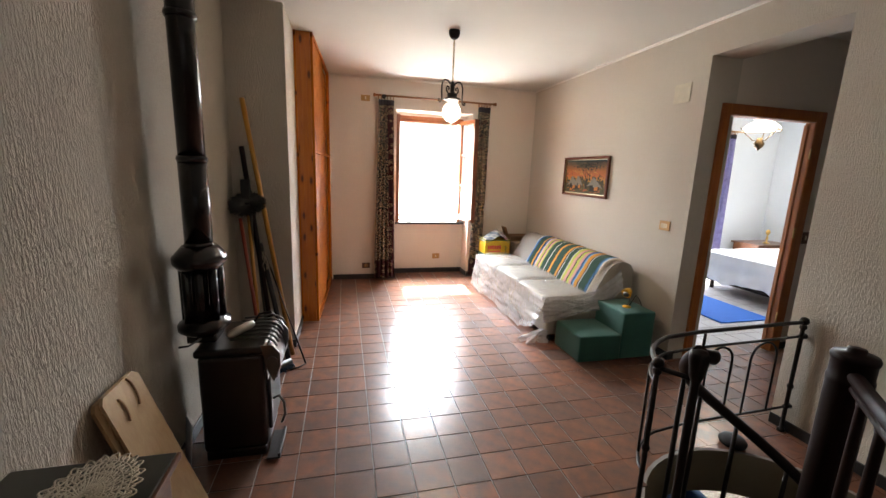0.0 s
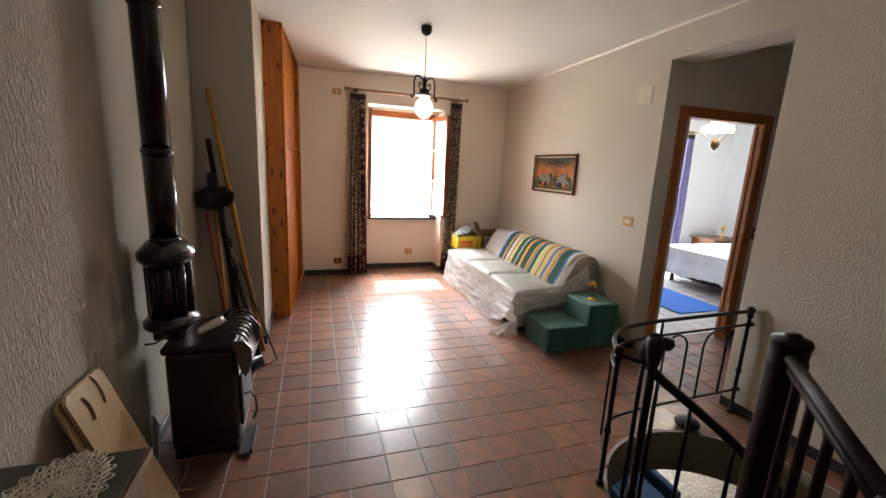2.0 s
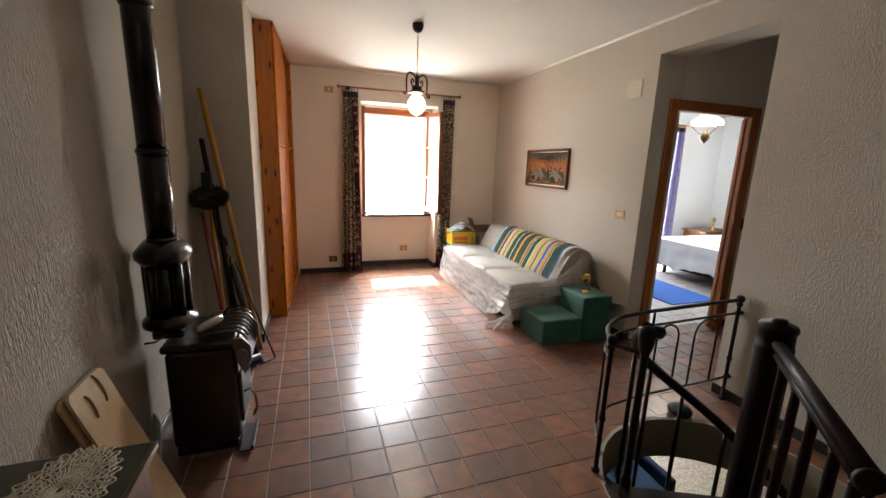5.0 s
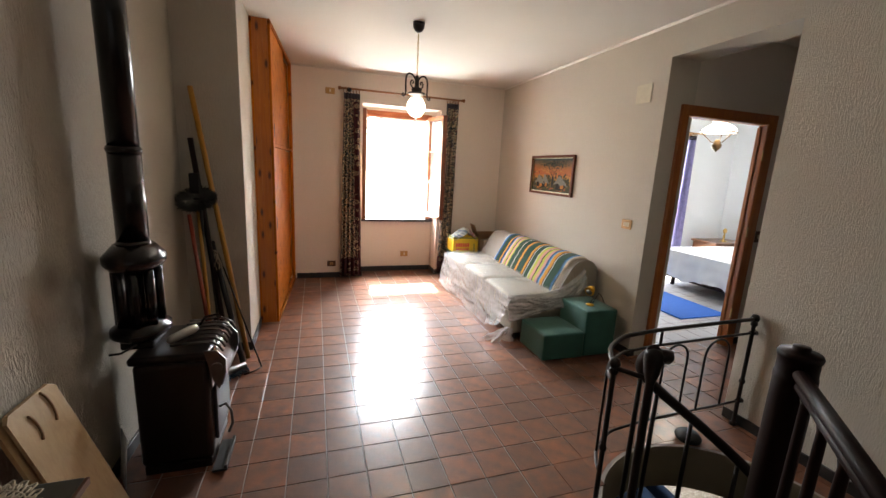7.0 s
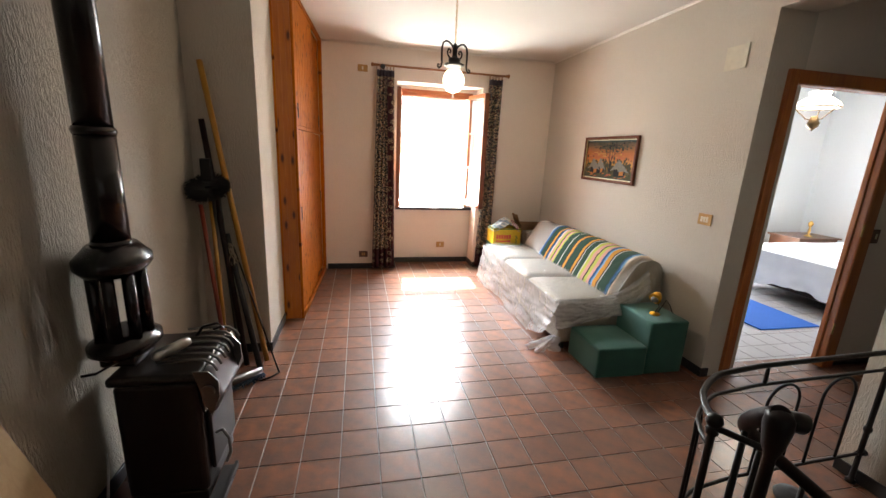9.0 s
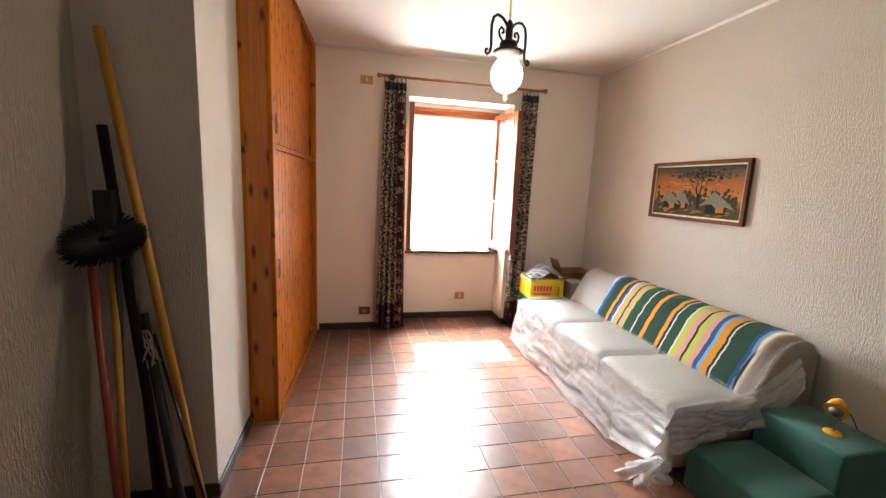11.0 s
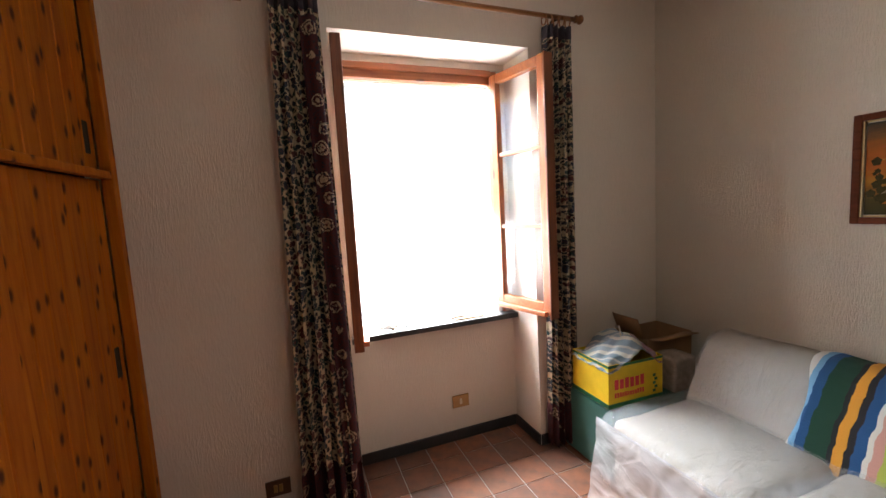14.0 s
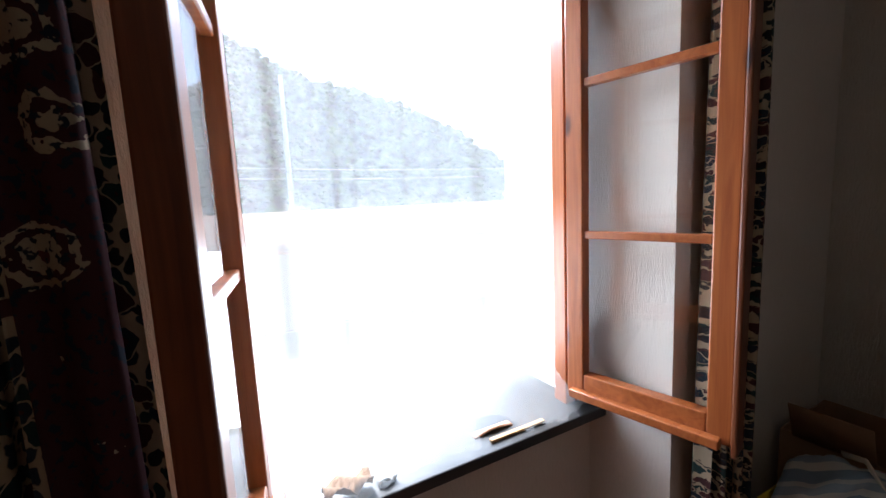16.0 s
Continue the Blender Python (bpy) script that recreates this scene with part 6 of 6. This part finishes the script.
bed_lamp(5.27, 4.12)
curtain(6.36, 6.52, 5.55, 2.38, 0.06, 5, 5, (0.02, 0.02), "bed_curtain", "long violet striped curtain beside the bedroom window", "bedroom curtains")
t = thing("bedroom_curtain_rod", (5.9, 5.56, 2.43), "wooden curtain rod over the bedroom window", "curtain rod")
part("pole", tube(B(), [(5.1, 5.56, 2.43), (6.75, 5.56, 2.43)], 0.014, 10), "light_wood", t)
t = thing("window_2", (5.75, 6.0, 0.3), "tall bedroom window with wooden frame", "window")
t["kind"] = "structure"
for n, b in (("frame_side", (5.2, 5.26, 5.96, 6.02, 0.3, 2.4)), ("frame_side", (6.24, 6.3, 5.96, 6.02, 0.3, 2.4)), ("frame_head", (5.26, 6.24, 5.96, 6.02, 2.33, 2.4)), ("frame_foot", (5.26, 6.24, 5.96, 6.02, 0.3, 0.37)), ("mullion", (5.72, 5.78, 5.96, 6.02, 0.37, 2.33))):
    part(n, box(B(), *b, 0.004), "window_wood", t)


# ---- outside ----
bm = B()
box(bm, -2000, 2000, YF + 0.7, 3000, -6.0, -5.9)
structure("ground", bm, "ground", "dry grassy ground outside the house")


def hill():
    def fn(u, v):
        x = -420 + 900 * u
        prof = 150 * math.exp(-((x + 60) / 120) ** 2) + 62 * math.exp(-((x - 130) / 90) ** 2) + 30
        return (x, 210 + 220 * v + 25 * noise.noise(Vector((x * 0.01, v * 3, 0))), -6 + prof * math.sin(v * math.pi * 0.6) * 0.95 + 6 * noise.noise(Vector((x * 0.05, v * 12, 2))))
    ob = structure("backdrop_hill", sheet(B(), fn, 110, 40), "foliage", "steep wooded hill across the valley")
    verts, faces = [], []
    rnd = random.Random(11)
    base = ((0, 0, 1), (0.9, 0, 0.1), (0.25, 0.8, 0.15), (-0.7, 0.55, 0), (-0.75, -0.5, 0.12), (0.2, -0.85, 0.05), (0, 0, -0.5))
    tri = ((0, 1, 2), (0, 2, 3), (0, 3, 4), (0, 4, 5), (0, 5, 1), (6, 2, 1), (6, 3, 2), (6, 4, 3), (6, 5, 4), (6, 1, 5))
    for i in range(5200):
        u, v = rnd.uniform(0.30, 0.78), rnd.random() ** 1.1 * 0.9
        p = Vector(fn(u, v))
        for j in range(3):
            r = rnd.uniform(1.6, 3.8)
            c = p + Vector((rnd.uniform(-3, 3), rnd.uniform(-3, 3), rnd.uniform(0, 4)))
            k = len(verts)
            a = rnd.uniform(0, 6.28)
            ca, sa = math.cos(a), math.sin(a)
            verts += [(c.x + r * (q[0] * ca - q[1] * sa), c.y + r * (q[0] * sa + q[1] * ca), c.z + r * q[2] * rnd.uniform(0.8, 1.2)) for q in base]
            faces += [(k + x, k + y, k + z) for x, y, z in tri]
    me = bpy.data.meshes.new("hill_trees")
    me.from_pydata(verts, [], faces)
    me.materials.append(M["foliage"])
    tagged(new("hill_trees", me), "dense green trees covering the hill", "trees", kind="stuff")


hill()
t = thing("utility_pole", (9.5, 70, -5.9), "pale concrete utility pole with wires outside", "utility pole")
part("post", tube(B(), [(9.5, 70, -5.9), (9.5, 70, 21)], [0.45, 0.3], 12), "concrete", t)
for z, s in ((8.5, 1), (6.8, -1)):
    part("wire", tube(B(), [(-40 + 8 * k, 72 + 2 * k * 0.5, z + 0.05 * (k - 6) ** 2 * 0.4 - 0.2 * k * 0.3) for k in range(14)], 0.05, 5), "concrete", t)
t = thing("outbuilding", (9, 30, -5.9), "low pale building with tiled roof beyond the window", "building")
part("wall", box(B(), 2, 26, 30, 40, -5.9, -1.0), "facade", t)
part("roof", sheet(B(), lambda u, v: (1.5 + 25 * u, 29.4 + 6 * v, -1.1 + 2.2 * v), 4, 4, thick=0.15), "roof_tile", t)


# ---- floor tiles ----
def floor_tiles():
    P, G, x0, y0 = 0.2, 0.0027, 0.558, 1.988
    h0, h1 = -0.0034, 0.0
    def tile_bm(xa, xb, ya, yb):
        bm = B()
        c = 0.0012
        lo = [bm.verts.new(p) for p in ((xa, ya, h0), (xb, ya, h0), (xb, yb, h0), (xa, yb, h0))]
        mi = [bm.verts.new(p) for p in ((xa, ya, h1 - c * 0.7), (xb, ya, h1 - c * 0.7), (xb, yb, h1 - c * 0.7), (xa, yb, h1 - c * 0.7))]
        up = [bm.verts.new(p) for p in ((xa + c, ya + c, h1), (xb - c, ya + c, h1), (xb - c, yb - c, h1), (xa + c, yb - c, h1))]
        bm.faces.new(up)
        for i in range(4):
            j = (i + 1) % 4
            bm.faces.new((lo[i], lo[j], mi[j], mi[i]))
            bm.faces.new((mi[i], mi[j], up[j], up[i]))
        return bm
    me = None
    floor_ob = bpy.data.objects["floor"]
    bm = tile_bm(G, P - G, G, P - G)
    me = bpy.data.meshes.new("tile")
    bmesh.ops.recalc_face_normals(bm, faces=bm.faces)
    bm.to_mesh(me)
    bm.free()
    me.materials.append(M["tile"])
    rest_v, rest_f = [], []
    grey_v, grey_f = [], []
    rnd = random.Random(5)
    count = 0
    src_v = [tuple(v.co) for v in me.vertices]
    src_f = [tuple(p.vertices) for p in me.polygons]
    def inside(x, y):
        cx = min(max(SX, x), x + P) - SX
        cy = min(max(SY, y), y + P) - SY
        return math.hypot(x + P / 2 - SX, y + P / 2 - SY) < SR + 0.10
    for i in range(-8, 22):
        for j in range(-24, 21):
            x, y = x0 + i * P, y0 + j * P
            if y < YN or y + P > YF + 0.35:
                continue
            room = x > XL - 0.2 and x < XR
            passage = x >= XR - 0.3 and x < 4.6 and y < 2.62
            if not (room or passage) or (y > YF and not 0.7 < x < 1.84):
                continue
            if inside(x, y):
                continue
            if 0.15 < x < 2.1 and 1.55 < y < 5.2 and count < 300 or (1.0 < x < 2.1 and 5.1 < y < YF and count < 300):
                ob = new("tile", me)
                ob.parent = floor_ob
                ob.location = (x, y, rnd.uniform(-0.0006, 0.0006))
                ob.rotation_euler = (rnd.uniform(-0.002, 0.002), rnd.uniform(-0.002, 0.002), 0)
                count += 1
            else:
                k = len(rest_v)
                dz = rnd.uniform(-0.0006, 0.0006)
                rest_v += [(x + a, y + b, c + dz) for a, b, c in src_v]
                rest_f += [tuple(k + q for q in f) for f in src_f]
    for i in range(24):
        for j in range(16):
            x, y = 2.95 + 0.2 * i, 2.62 + 0.2 * j
            k = len(grey_v)
            grey_v += [(x + a, y + b, c - 0.001) for a, b, c in src_v]
            grey_f += [tuple(k + q for q in f) for f in src_f]
    for name, v, f, mt in (("floor_tiles", rest_v, rest_f, "tile"), ("bedroom_floor_tiles", grey_v, grey_f, "grey_tile")):
        mm = bpy.data.meshes.new(name)
        mm.from_pydata(v, [], f)
        mm.materials.append(M[mt])
        ob = new(name, mm)
        ob.parent = floor_ob
        tagged(ob, "worn terracotta floor tiles" if mt == "tile" else "grey bedroom floor tiles", kind="stuff")
    # tiles cut round the stair opening: a plain ring set slightly lower
    n = 48
    bm = B()
    inner = [bm.verts.new((SX + (SR + 0.021) * math.cos(2 * math.pi * k / n), SY + (SR + 0.021) * math.sin(2 * math.pi * k / n), -0.002)) for k in range(n)]
    outer = [bm.verts.new((SX + (SR + 0.26) * math.cos(2 * math.pi * k / n), SY + (SR + 0.26) * math.sin(2 * math.pi * k / n), -0.002)) for k in range(n)]
    for k in range(n):
        bm.faces.new((inner[k], inner[(k + 1) % n], outer[(k + 1) % n], outer[k]))
    ob = mesh_ob("cut_tiles", bm, "tile")
    ob.parent = floor_ob
    tagged(ob, "cut terracotta tiles round the stair opening", kind="stuff")


floor_tiles()
